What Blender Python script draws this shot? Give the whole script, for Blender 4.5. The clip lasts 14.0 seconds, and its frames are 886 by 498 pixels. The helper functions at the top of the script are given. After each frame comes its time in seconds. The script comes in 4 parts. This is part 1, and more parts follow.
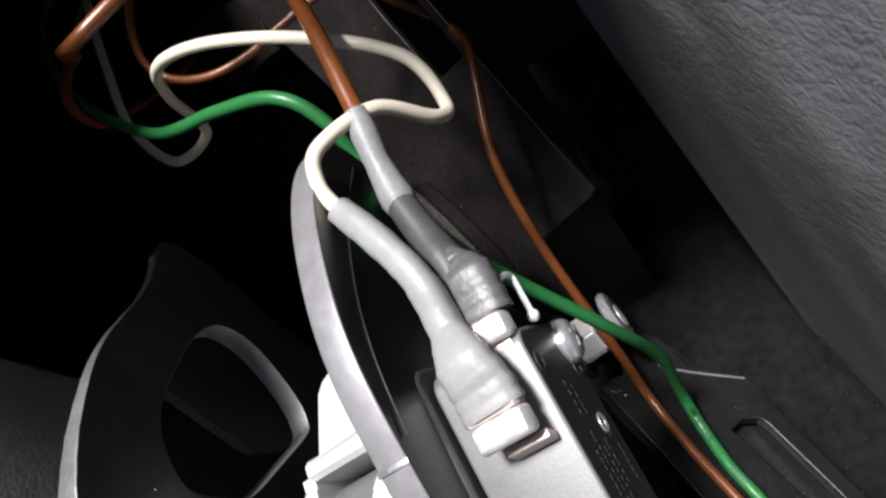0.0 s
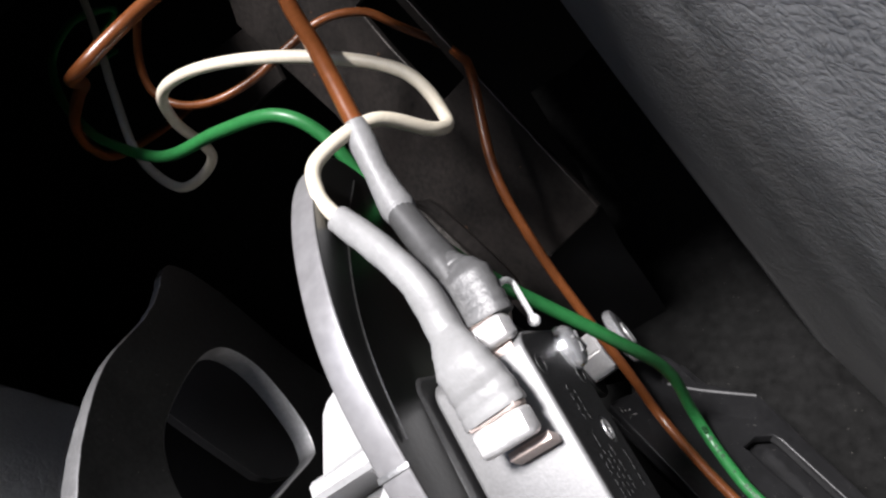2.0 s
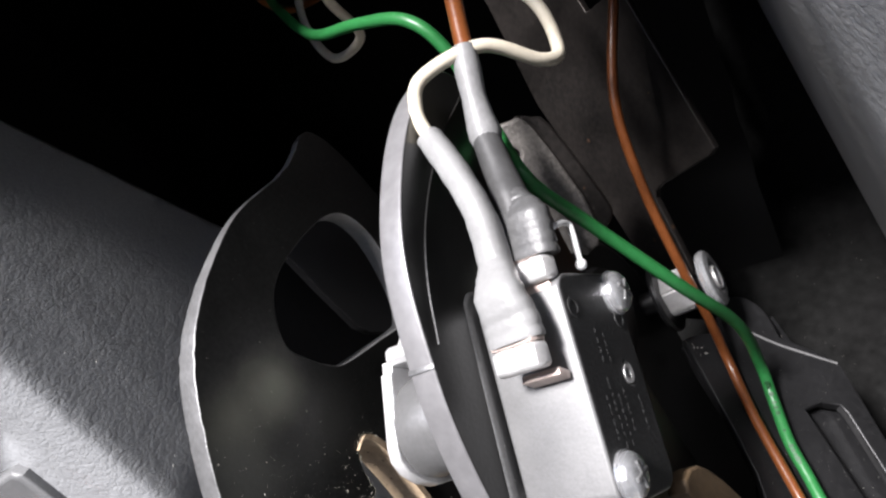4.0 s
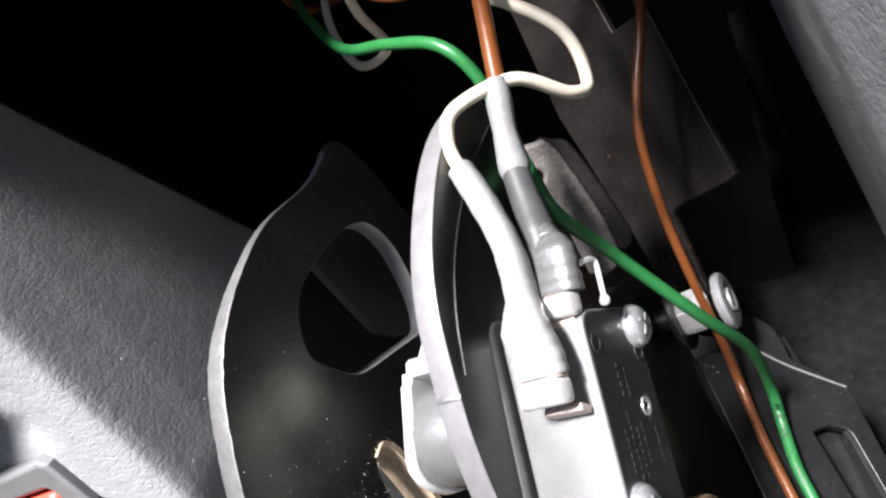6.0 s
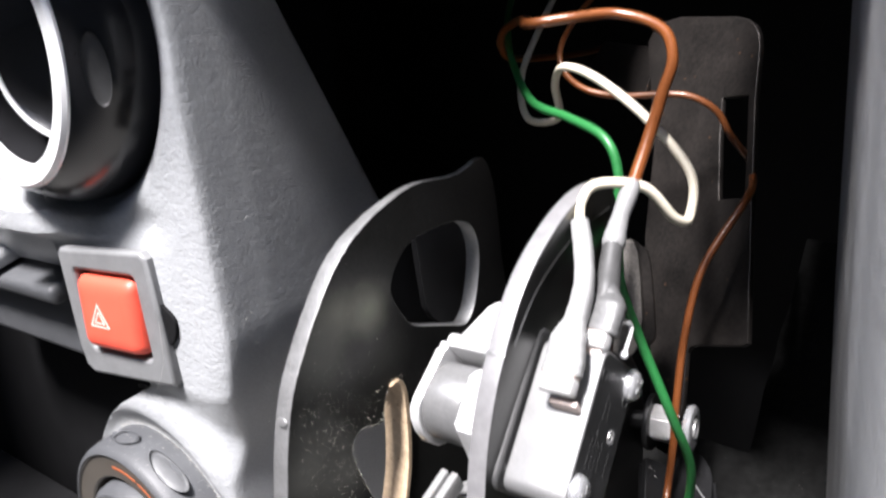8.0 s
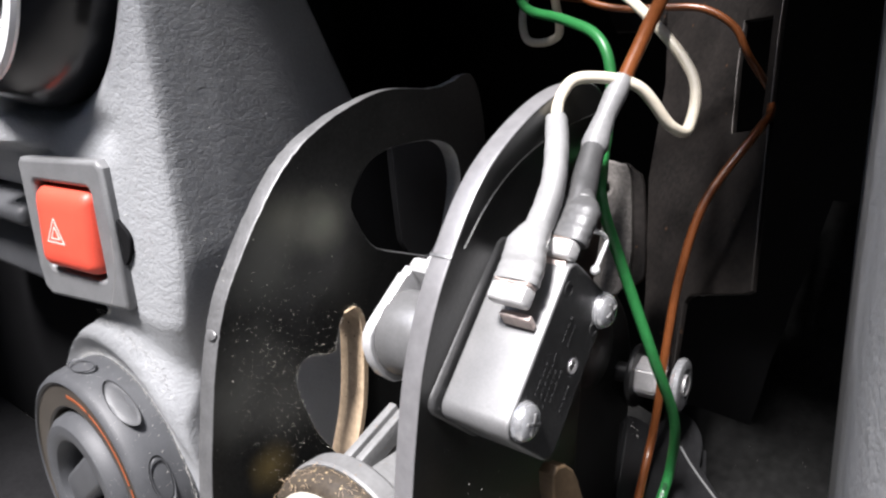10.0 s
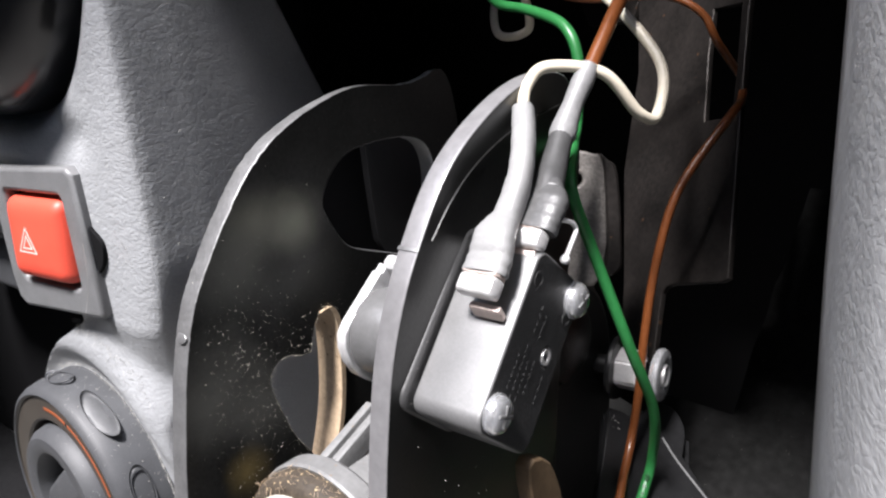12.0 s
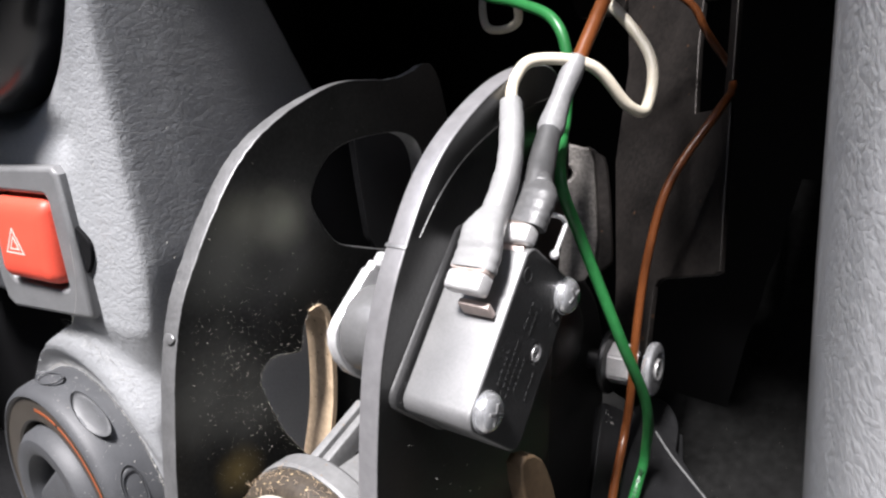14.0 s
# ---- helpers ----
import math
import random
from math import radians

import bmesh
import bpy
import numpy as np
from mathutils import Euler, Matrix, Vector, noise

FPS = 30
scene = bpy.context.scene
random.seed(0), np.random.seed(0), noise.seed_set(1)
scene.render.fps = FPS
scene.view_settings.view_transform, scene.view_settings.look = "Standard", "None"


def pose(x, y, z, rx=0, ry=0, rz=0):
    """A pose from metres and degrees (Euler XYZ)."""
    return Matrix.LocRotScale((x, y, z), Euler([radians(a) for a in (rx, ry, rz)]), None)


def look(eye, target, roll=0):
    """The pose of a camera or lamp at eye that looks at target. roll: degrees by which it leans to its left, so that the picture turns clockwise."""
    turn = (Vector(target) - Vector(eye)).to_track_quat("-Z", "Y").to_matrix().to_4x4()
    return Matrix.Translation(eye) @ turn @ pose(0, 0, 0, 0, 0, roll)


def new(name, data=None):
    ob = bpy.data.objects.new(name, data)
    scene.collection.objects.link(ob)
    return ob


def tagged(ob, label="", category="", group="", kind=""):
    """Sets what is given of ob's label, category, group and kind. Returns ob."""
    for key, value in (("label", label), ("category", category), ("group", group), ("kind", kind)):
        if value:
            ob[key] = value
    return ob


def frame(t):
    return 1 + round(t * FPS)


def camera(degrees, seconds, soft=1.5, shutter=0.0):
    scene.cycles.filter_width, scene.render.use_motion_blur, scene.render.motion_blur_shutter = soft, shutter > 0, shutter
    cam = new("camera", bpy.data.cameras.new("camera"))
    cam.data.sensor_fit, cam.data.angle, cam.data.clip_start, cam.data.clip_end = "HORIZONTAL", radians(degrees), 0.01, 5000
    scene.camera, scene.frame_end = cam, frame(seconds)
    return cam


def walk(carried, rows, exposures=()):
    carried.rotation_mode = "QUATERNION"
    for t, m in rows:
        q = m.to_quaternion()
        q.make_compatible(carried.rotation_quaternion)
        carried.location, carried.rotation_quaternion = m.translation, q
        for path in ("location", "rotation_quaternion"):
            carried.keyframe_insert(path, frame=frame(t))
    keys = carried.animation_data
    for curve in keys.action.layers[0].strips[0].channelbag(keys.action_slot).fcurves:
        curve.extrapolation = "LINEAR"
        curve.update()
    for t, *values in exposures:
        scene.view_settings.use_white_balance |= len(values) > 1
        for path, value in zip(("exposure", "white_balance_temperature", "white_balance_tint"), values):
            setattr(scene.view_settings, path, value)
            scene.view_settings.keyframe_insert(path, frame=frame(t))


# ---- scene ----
# The place is laid out in millimetres in the car's own frame: x to the right, y ahead, z up.
# UP is the height of that frame's origin over the ground.
UP = 0.75
cam = camera(60.5, 14.0, soft=2.3, shutter=0.5)
ROWS = [
    (0.0, -31.9, 23.1, 10.7, 59.24, 39.47, 1.38),
    (0.5, -31.2, 21.5, 12.7, 61.69, 39.68, 1.69),
    (1.0, -33.7, 22.2, 6.7, 63.20, 40.02, 1.79),
    (1.5, -33.4, 20.6, 4.5, 62.86, 40.62, 1.80),
    (2.0, -33.0, 21.2, 7.0, 62.56, 40.67, 1.87),
    (2.5, -34.8, 19.0, 1.6, 62.58, 41.27, 1.45),
    (2.8, -34.6, 17.0, 0.8, 62.50, 39.77, 3.12),
    (3.0, -30.6, 19.2, 2.9, 59.38, 37.45, 5.76),
    (3.2, -25.2, 20.7, 4.2, 61.42, 37.30, 11.90),
    (3.5, -18.6, 21.9, 8.2, 64.00, 36.92, 18.13),
    (3.7, -16.1, 19.7, 7.9, 65.07, 37.06, 21.52),
    (5.8, -13.4, 20.3, 15.8, 63.82, 35.16, 23.54),
    (6.0, -13.3, 20.5, 16.2, 64.14, 35.12, 23.90),
    (6.5, -14.2, 20.9, 15.5, 64.25, 34.82, 23.80),
    (7.0, -13.8, 18.8, 16.5, 64.26, 34.45, 23.94),
    (7.3, -12.8, 11.1, 13.3, 64.72, 31.78, 25.11),
    (7.5, -11.7, -1.0, 30.6, 67.80, 24.48, 28.34),
    (7.6, -9.4, -6.0, 35.1, 69.49, 19.67, 30.56),
    (7.8, -4.0, -18.8, 31.7, 71.60, 11.00, 33.95),
    (8.0, -2.0, -22.6, 25.2, 73.34, 6.13, 37.52),
    (8.1, -3.6, -22.3, 17.6, 74.51, 5.99, 37.83),
    (8.4, -8.3, -13.4, 14.3, 76.88, 3.39, 41.57),
    (8.5, -8.9, -13.3, 14.1, 77.52, 3.04, 41.67),
    (9.0, -10.6, -5.9, 8.2, 73.70, 2.81, 41.44),
    (9.2, -6.8, -5.3, 6.0, 73.05, 2.75, 41.18),
    (11.5, 0.2, -0.7, 0.9, 73.21, 4.57, 39.55),
    (12.0, 0.1, -1.1, 0.3, 73.14, 4.67, 39.44),
    (12.5, 0.2, -1.0, 0.4, 72.94, 4.80, 39.34),
    (13.0, 0.8, -0.9, 0.4, 72.73, 4.87, 39.19),
    (13.5, 1.3, -1.2, 0.6, 72.76, 5.02, 39.07),
    (14.0, -0.0, 0.6, 0.1, 72.68, 5.19, 38.87),
]
EXPOSURES = [(0.0, 0.72), (0.5, 0.9), (1.0, 1.02), (1.5, 1.0), (2.0, 0.86), (2.5, 0.96), (3.0, 0.8), (3.5, 0.86), (3.7, 0.95), (6.0, 1.6), (7.0, 1.6), (7.5, 1.46), (8.0, 1.7), (9.0, 1.45), (11.4, 1.2), (14.0, 1.2)]
walk(cam, [(t, pose(x / 1000, y / 1000, UP + z / 1000, rx, ry, rz)) for t, x, y, z, rx, ry, rz in ROWS], EXPOSURES)

# ---- world and sun ----
SUN_FROM = Vector((0.055, -0.46, 0.885)).normalized()
world = bpy.data.worlds.new("sky")
scene.world = world
world.use_nodes = True
sky = world.node_tree.nodes.new("ShaderNodeTexSky")
sky.sky_type = "NISHITA"
sky.sun_disc = False
sky.sun_elevation = math.asin(SUN_FROM.z)
sky.sun_rotation = math.atan2(SUN_FROM.x, SUN_FROM.y)
back = world.node_tree.nodes["Background"]
back.inputs["Strength"].default_value = 0.14
world.node_tree.links.new(sky.outputs["Color"], back.inputs["Color"])
sun_data = bpy.data.lights.new("sun", "SUN")
sun_data.energy = 5.3
sun_data.angle = radians(11)
sun_data.color = (1.0, 0.965, 0.985)
sun = new("sun", sun_data)
sun.matrix_world = look(SUN_FROM * 5 + Vector((0, 0, UP)), (0, 0, UP))


# ---- materials ----
def material(name, colour, rough=0.5, metal=0.0, vary=0.25, grain=900.0, coarse=60.0, bump=0.15, bump_scale=None, specks=None, coat=0.0, tint=None, detail=4.0, soft_patches=(), shine=0.5):
    """A surface with fine grain and coarse blotches. specks: (colour, scale, how many 0..1)."""
    m = bpy.data.materials.new(name)
    m.use_nodes = True
    nt = m.node_tree
    n, l = nt.nodes, nt.links
    b = n["Principled BSDF"]
    tc = n.new("ShaderNodeTexCoord")
    fine = n.new("ShaderNodeTexNoise")
    fine.inputs["Scale"].default_value, fine.inputs["Detail"].default_value = grain, detail
    big = n.new("ShaderNodeTexNoise")
    big.inputs["Scale"].default_value, big.inputs["Detail"].default_value = coarse, 3.0
    for q in (fine, big):
        l.new(tc.outputs["Object"], q.inputs["Vector"])
    mix = n.new("ShaderNodeMath")
    mix.operation = "ADD"
    l.new(fine.outputs["Fac"], mix.inputs[0])
    l.new(big.outputs["Fac"], mix.inputs[1])
    ramp = n.new("ShaderNodeValToRGB")
    ramp.color_ramp.elements[0].position, ramp.color_ramp.elements[1].position = 0.3, 0.7
    half = n.new("ShaderNodeMath")
    half.operation = "MULTIPLY"
    half.inputs[1].default_value = 0.5
    l.new(mix.outputs[0], half.inputs[0])
    l.new(half.outputs[0], ramp.inputs["Fac"])
    other = tint or colour
    ramp.color_ramp.elements[0].color = (*[c * (1 - vary) for c in colour], 1)
    ramp.color_ramp.elements[1].color = (*[min(1, c * (1 + vary)) for c in other], 1)
    out = ramp.outputs["Color"]
    rgh = n.new("ShaderNodeMapRange")
    rgh.inputs["To Min"].default_value, rgh.inputs["To Max"].default_value = max(0.03, rough * 0.75), min(1, rough * 1.25)
    l.new(half.outputs[0], rgh.inputs["Value"])
    l.new(rgh.outputs["Result"], b.inputs["Roughness"])
    if specks:
        col, scale, amount = specks
        v = n.new("ShaderNodeTexVoronoi")
        v.inputs["Scale"].default_value = scale
        l.new(tc.outputs["Object"], v.inputs["Vector"])
        patch = n.new("ShaderNodeTexNoise")
        patch.inputs["Scale"].default_value = scale / 14
        l.new(tc.outputs["Object"], patch.inputs["Vector"])
        lim = n.new("ShaderNodeMath")
        lim.operation = "MULTIPLY"
        lim.inputs[1].default_value = amount
        l.new(patch.outputs["Fac"], lim.inputs[0])
        less = n.new("ShaderNodeMath")
        less.operation = "LESS_THAN"
        l.new(v.outputs["Distance"], less.inputs[0])
        l.new(lim.outputs[0], less.inputs[1])
        mx = n.new("ShaderNodeMixRGB")
        mx.inputs["Color2"].default_value = (*col, 1)
        l.new(less.outputs[0], mx.inputs["Fac"])
        l.new(out, mx.inputs["Color1"])
        out = mx.outputs["Color"]
    for centre, radius, col, strength in soft_patches:
        # a soft patch with a ragged outline
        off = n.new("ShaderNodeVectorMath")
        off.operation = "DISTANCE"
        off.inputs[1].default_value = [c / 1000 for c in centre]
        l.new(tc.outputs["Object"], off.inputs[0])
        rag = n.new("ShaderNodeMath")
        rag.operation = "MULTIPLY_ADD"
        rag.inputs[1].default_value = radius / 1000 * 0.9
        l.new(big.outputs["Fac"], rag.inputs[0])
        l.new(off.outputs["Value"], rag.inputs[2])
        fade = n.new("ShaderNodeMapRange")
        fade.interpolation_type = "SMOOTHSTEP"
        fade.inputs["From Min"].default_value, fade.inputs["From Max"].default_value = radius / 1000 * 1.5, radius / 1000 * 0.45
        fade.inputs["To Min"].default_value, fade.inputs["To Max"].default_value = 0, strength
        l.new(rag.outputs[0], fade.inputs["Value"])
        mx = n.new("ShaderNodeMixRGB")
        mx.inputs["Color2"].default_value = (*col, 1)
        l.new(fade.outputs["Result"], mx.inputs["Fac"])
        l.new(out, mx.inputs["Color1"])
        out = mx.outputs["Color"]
    l.new(out, b.inputs["Base Color"])
    b.inputs["Metallic"].default_value = metal
    b.inputs["Coat Weight"].default_value = coat
    b.inputs["Specular IOR Level"].default_value = shine
    if bump:
        bp = n.new("ShaderNodeBump")
        bp.inputs["Strength"].default_value, bp.inputs["Distance"].default_value = bump, 0.0004
        if bump_scale:
            bn = n.new("ShaderNodeTexNoise")
            bn.inputs["Scale"].default_value, bn.inputs["Detail"].default_value = bump_scale, 3.0
            l.new(tc.outputs["Object"], bn.inputs["Vector"])
            l.new(bn.outputs["Fac"], bp.inputs["Height"])
        else:
            l.new(fine.outputs["Fac"], bp.inputs["Height"])
        l.new(bp.outputs["Normal"], b.inputs["Normal"])
    return m


def vinyl(name, colour, rough, relief, stretched=None):
    """Embossed dashboard skin: pebbled leather cells and long creases over a fine grain."""
    m = material(name, colour, rough, vary=0.16, grain=1500, coarse=30, bump=0, specks=((0.62, 0.62, 0.6), 420, 0.085))
    n, l = m.node_tree.nodes, m.node_tree.links
    tc = n.new("ShaderNodeTexCoord")

    def chain(kind, scale, stretch, turn, detail=2.0):
        mp = n.new("ShaderNodeMapping")
        mp.inputs["Scale"].default_value = stretch
        mp.inputs["Rotation"].default_value = [radians(a) for a in turn]
        l.new(tc.outputs["Object"], mp.inputs["Vector"])
        warp = n.new("ShaderNodeTexNoise")
        warp.inputs["Scale"].default_value, warp.inputs["Detail"].default_value = 220, 2
        l.new(mp.outputs["Vector"], warp.inputs["Vector"])
        shift = n.new("ShaderNodeVectorMath")
        shift.operation = "MULTIPLY_ADD"
        shift.inputs[1].default_value = (0.004, 0.004, 0.004)
        l.new(warp.outputs["Color"], shift.inputs[0])
        l.new(mp.outputs["Vector"], shift.inputs[2])
        t = n.new(kind)
        t.inputs["Scale"].default_value = scale
        if kind == "ShaderNodeTexVoronoi":
            t.feature = "DISTANCE_TO_EDGE"
            cap = n.new("ShaderNodeMapRange")
            cap.interpolation_type = "SMOOTHSTEP"
            cap.inputs["From Max"].default_value = 0.22
            l.new(shift.outputs[0], t.inputs["Vector"])
            l.new(t.outputs["Distance"], cap.inputs["Value"])
            return cap.outputs["Result"]
        t.inputs["Detail"].default_value = detail
        l.new(shift.outputs[0], t.inputs["Vector"])
        return t.outputs["Fac"]

    height = None
    for socket, weight in ((chain("ShaderNodeTexVoronoi", 300, (1, 1, 1.2), (35, 0, 0)), 0.24), (chain("ShaderNodeTexVoronoi", 620, (1, 1, 1.3), (-20, 15, 0)), 0.2),
                           (chain("ShaderNodeTexNoise", 190, (1, 1, 1.5), (30, 0, 0), 3.0), 1.3), (chain("ShaderNodeTexNoise", 1100, (1, 1, 1), (0, 0, 0), 3.0), 0.3)):
        add = n.new("ShaderNodeMath")
        add.operation = "MULTIPLY_ADD"
        add.inputs[1].default_value, add.inputs[2].default_value = weight, 0.0
        l.new(socket, add.inputs[0])
        if height:
            l.new(height, add.inputs[2])
        height = add.outputs[0]
    bp = n.new("ShaderNodeBump")
    bp.inputs["Strength"].default_value, bp.inputs["Distance"].default_value = relief, 0.0007
    l.new(height, bp.inputs["Height"])
    l.new(bp.outputs["Normal"], n["Principled BSDF"].inputs["Normal"])
    if stretched:
        # the skin is drawn smoother where it turns into the opening
        xyz = n.new("ShaderNodeSeparateXYZ")
        l.new(tc.outputs["Object"], xyz.inputs[0])
        drawn = n.new("ShaderNodeMapRange")
        drawn.inputs["From Min"].default_value, drawn.inputs["From Max"].default_value = stretched[0], stretched[1]
        drawn.inputs["To Min"].default_value, drawn.inputs["To Max"].default_value = relief, stretched[2]
        l.new(xyz.outputs["Y"], drawn.inputs["Value"])
        l.new(drawn.outputs["Result"], bp.inputs["Strength"])
    return m


# greasy marks and sheen painted into the quadrant plate's colour, in millimetres from its foot
SMUDGES_AND_SHEEN = (((2, -15, 91), 9, (0.2, 0.205, 0.16), 0.7), ((2, -25, 93), 10, (0.15, 0.152, 0.12), 0.75), ((2, -31, 86), 13, (0.075, 0.077, 0.068), 0.8), ((2, -36, 43), 7, (0.2, 0.15, 0.06), 0.8), ((2, -12, 78), 12, (0.05, 0.05, 0.046), 0.7), ((2, -38, 62), 14, (0.11, 0.111, 0.1), 0.8), ((2, -30, 56), 13, (0.1, 0.1, 0.09), 0.8))
DASH = vinyl("dash_vinyl", (0.34, 0.348, 0.357), 0.42, 0.3, (0.09, 0.097, 0.12))
# vinyl as on the left, lightened to make up for weak light
DASH_DIRT_SHADE = vinyl("soiled_shaded_dash_vinyl", (0.43, 0.435, 0.44), 0.42, 0.13)


def soil_and_shade(m, y0, y1, colour):
    """Darkens from y0 to y1 (metres) with a ragged border: dirt, and shade painted into the colour."""
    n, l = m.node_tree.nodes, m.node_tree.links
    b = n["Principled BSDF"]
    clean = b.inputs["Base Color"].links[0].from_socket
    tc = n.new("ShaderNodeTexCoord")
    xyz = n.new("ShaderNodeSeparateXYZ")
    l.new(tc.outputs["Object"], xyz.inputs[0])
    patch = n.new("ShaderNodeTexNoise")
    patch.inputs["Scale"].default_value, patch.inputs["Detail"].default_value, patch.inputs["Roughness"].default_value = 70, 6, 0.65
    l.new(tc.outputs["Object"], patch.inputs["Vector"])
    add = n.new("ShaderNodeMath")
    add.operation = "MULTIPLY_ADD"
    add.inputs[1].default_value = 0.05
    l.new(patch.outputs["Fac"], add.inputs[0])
    # the border slants: it lies further out low down
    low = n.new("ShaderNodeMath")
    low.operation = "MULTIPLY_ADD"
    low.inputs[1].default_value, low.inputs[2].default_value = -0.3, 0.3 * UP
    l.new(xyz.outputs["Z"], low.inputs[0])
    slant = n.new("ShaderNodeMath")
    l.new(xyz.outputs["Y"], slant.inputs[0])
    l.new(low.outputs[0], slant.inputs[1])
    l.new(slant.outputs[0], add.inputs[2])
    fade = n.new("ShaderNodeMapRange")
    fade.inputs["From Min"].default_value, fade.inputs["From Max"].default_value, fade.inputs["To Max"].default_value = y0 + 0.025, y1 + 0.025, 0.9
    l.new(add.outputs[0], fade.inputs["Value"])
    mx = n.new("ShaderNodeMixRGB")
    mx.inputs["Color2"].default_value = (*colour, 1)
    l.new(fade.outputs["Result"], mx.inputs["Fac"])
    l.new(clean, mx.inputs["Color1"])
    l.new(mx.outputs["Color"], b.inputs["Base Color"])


soil_and_shade(DASH_DIRT_SHADE, 0.098, 0.13, (0.15, 0.148, 0.145))
# near-black colour that holds the shade of the depth behind the dash
VOID_SHADE = material("void_shade_black", (0.006, 0.006, 0.0065), 0.85, shine=0.1, vary=0.3, grain=500, coarse=40)
# lightened so the unseen cabin throws light back on the dash
CABIN = material("cabin_cloth", (0.24, 0.235, 0.225), 0.95, shine=0.1, vary=0.3, grain=300, coarse=20, bump=0.3)
# black for the added strip that covers the pale floor
FLOOR_BLACK = material("black_floor_cover", (0.012, 0.012, 0.0125), 0.95, shine=0.05, vary=0.4, grain=500, coarse=30, bump=0.4)
CARPET = material("felt_lining", (0.009, 0.009, 0.0088), 0.95, shine=0.0, vary=0.5, grain=420, coarse=60, bump=0.5, bump_scale=700, specks=((0.06, 0.057, 0.052), 500, 0.1))
CARRIER = material("black_moulded_face", (0.014, 0.014, 0.0135), 0.32, vary=0.45, grain=1400, coarse=70, bump=0.08, soft_patches=(((2, 6, 92), 7, (0.1, 0.1, 0.09), 0.7), ((2, -6, 84), 6, (0.05, 0.052, 0.045), 0.7)))
BLACK_PLATE = material("black_sheet_face", (0.015, 0.015, 0.0144), 0.36, shine=0.2, vary=0.5, grain=1400, coarse=70, bump=0.08, specks=((0.16, 0.155, 0.14), 800, 0.1), soft_patches=SMUDGES_AND_SHEEN)
PLATE_EDGE = material("sawn_grey_edge", (0.25, 0.25, 0.25), 0.45, 0.65, vary=0.18, grain=1300, coarse=240, bump=0.22)
DARK_EDGE = material("sawn_dark_edge", (0.13, 0.13, 0.13), 0.35, vary=0.3, grain=1600, coarse=180, bump=0.25)
TAN_DARK = material("brown_fibre", (0.13, 0.085, 0.045), 0.7, vary=0.3, grain=900, coarse=220, bump=0.3)
TAN = material("tan_fibre_edge", (0.44, 0.33, 0.22), 0.7, vary=0.3, grain=900, coarse=220, bump=0.3, specks=((0.1, 0.06, 0.03), 500, 0.2))
CAP_PLASTIC = material("cream_plastic", (0.42, 0.39, 0.33), 0.45, vary=0.2, grain=1200, coarse=200, bump=0.15, specks=((0.25, 0.16, 0.08), 500, 0.14))
GRIME = material("brown_grime", (0.05, 0.038, 0.026), 0.75, vary=0.5, grain=900, coarse=300, bump=0.6, specks=((0.5, 0.38, 0.22), 900, 0.3))
# black plastic set to grey: the glare on the narrow faces is in the colour
SWITCH_GLARE = material("switch_plastic_with_glare", (0.25, 0.25, 0.25), 0.52, 0.6, vary=0.12, grain=2600, coarse=200, bump=0.06)
SWITCH_COVER = material("dark_switch_cover", (0.09, 0.09, 0.09), 0.45, 0.4, vary=0.2, grain=2200, coarse=200, bump=0.1)
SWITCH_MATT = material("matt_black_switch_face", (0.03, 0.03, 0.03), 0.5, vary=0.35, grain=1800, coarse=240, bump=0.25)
NICKEL = material("nickel_plate", (0.8, 0.79, 0.78), 0.38, 0.6, vary=0.12, grain=1500, coarse=200, bump=0.1)
CLIP = material("bright_clip_steel", (0.85, 0.85, 0.84), 0.35, 0.3, vary=0.1, grain=1500, coarse=200, bump=0.05)
ZINC = material("zinc_plated_steel", (0.8, 0.81, 0.83), 0.25, 0.8, vary=0.22, grain=1800, coarse=300, bump=0.2)
BRASS = material("brass_tab", (0.66, 0.55, 0.5), 0.4, 0.35, vary=0.2, grain=1500, coarse=300, bump=0.1)
ALLOY = material("bright_alloy", (0.72, 0.72, 0.72), 0.3, 0.4, vary=0.1, grain=1500, coarse=200, bump=0.1)
GREY_PLASTIC = material("light_grey_plastic", (0.17, 0.17, 0.168), 0.45, vary=0.2, grain=1200, coarse=200, bump=0.15, specks=((0.2, 0.13, 0.07), 500, 0.16))
BARREL = material("grey_turned_barrel", (0.22, 0.22, 0.22), 0.33, 0.5, vary=0.12, grain=1200, coarse=200, bump=0.1)
SHEET = material("grey_sheet_metal", (0.03, 0.0282, 0.0265), 0.42, 0.7, vary=0.3, grain=900, coarse=80, bump=0.15, specks=((0.12, 0.07, 0.045), 200, 0.16), tint=(0.042, 0.036, 0.033))
CAST = material("rough_cast_metal", (0.13, 0.12, 0.11), 0.6, 0.2, vary=0.5, grain=1600, coarse=200, bump=0.6)
BLACK_STEEL = material("black_painted_steel", (0.009, 0.009, 0.0095), 0.4, vary=0.35, grain=900, coarse=90, bump=0.15, specks=((0.25, 0.24, 0.22), 1100, 0.13))
BLACK_ARM = material("black_moulding", (0.02, 0.02, 0.0195), 0.4, vary=0.3, grain=900, coarse=60, bump=0.1)
SHRINK = material("grey_shrink_tube", (0.2, 0.2, 0.2), 0.48, vary=0.15, grain=1200, coarse=260, bump=0.25)
SHRINK_CLEAR = material("clear_shrink_tube", (0.25, 0.25, 0.248), 0.48, vary=0.1, grain=1200, coarse=260, bump=0.2)
SHRINK_MID = material("mid_grey_shrink_tube", (0.075, 0.075, 0.075), 0.42, vary=0.18, grain=1200, coarse=260, bump=0.2)
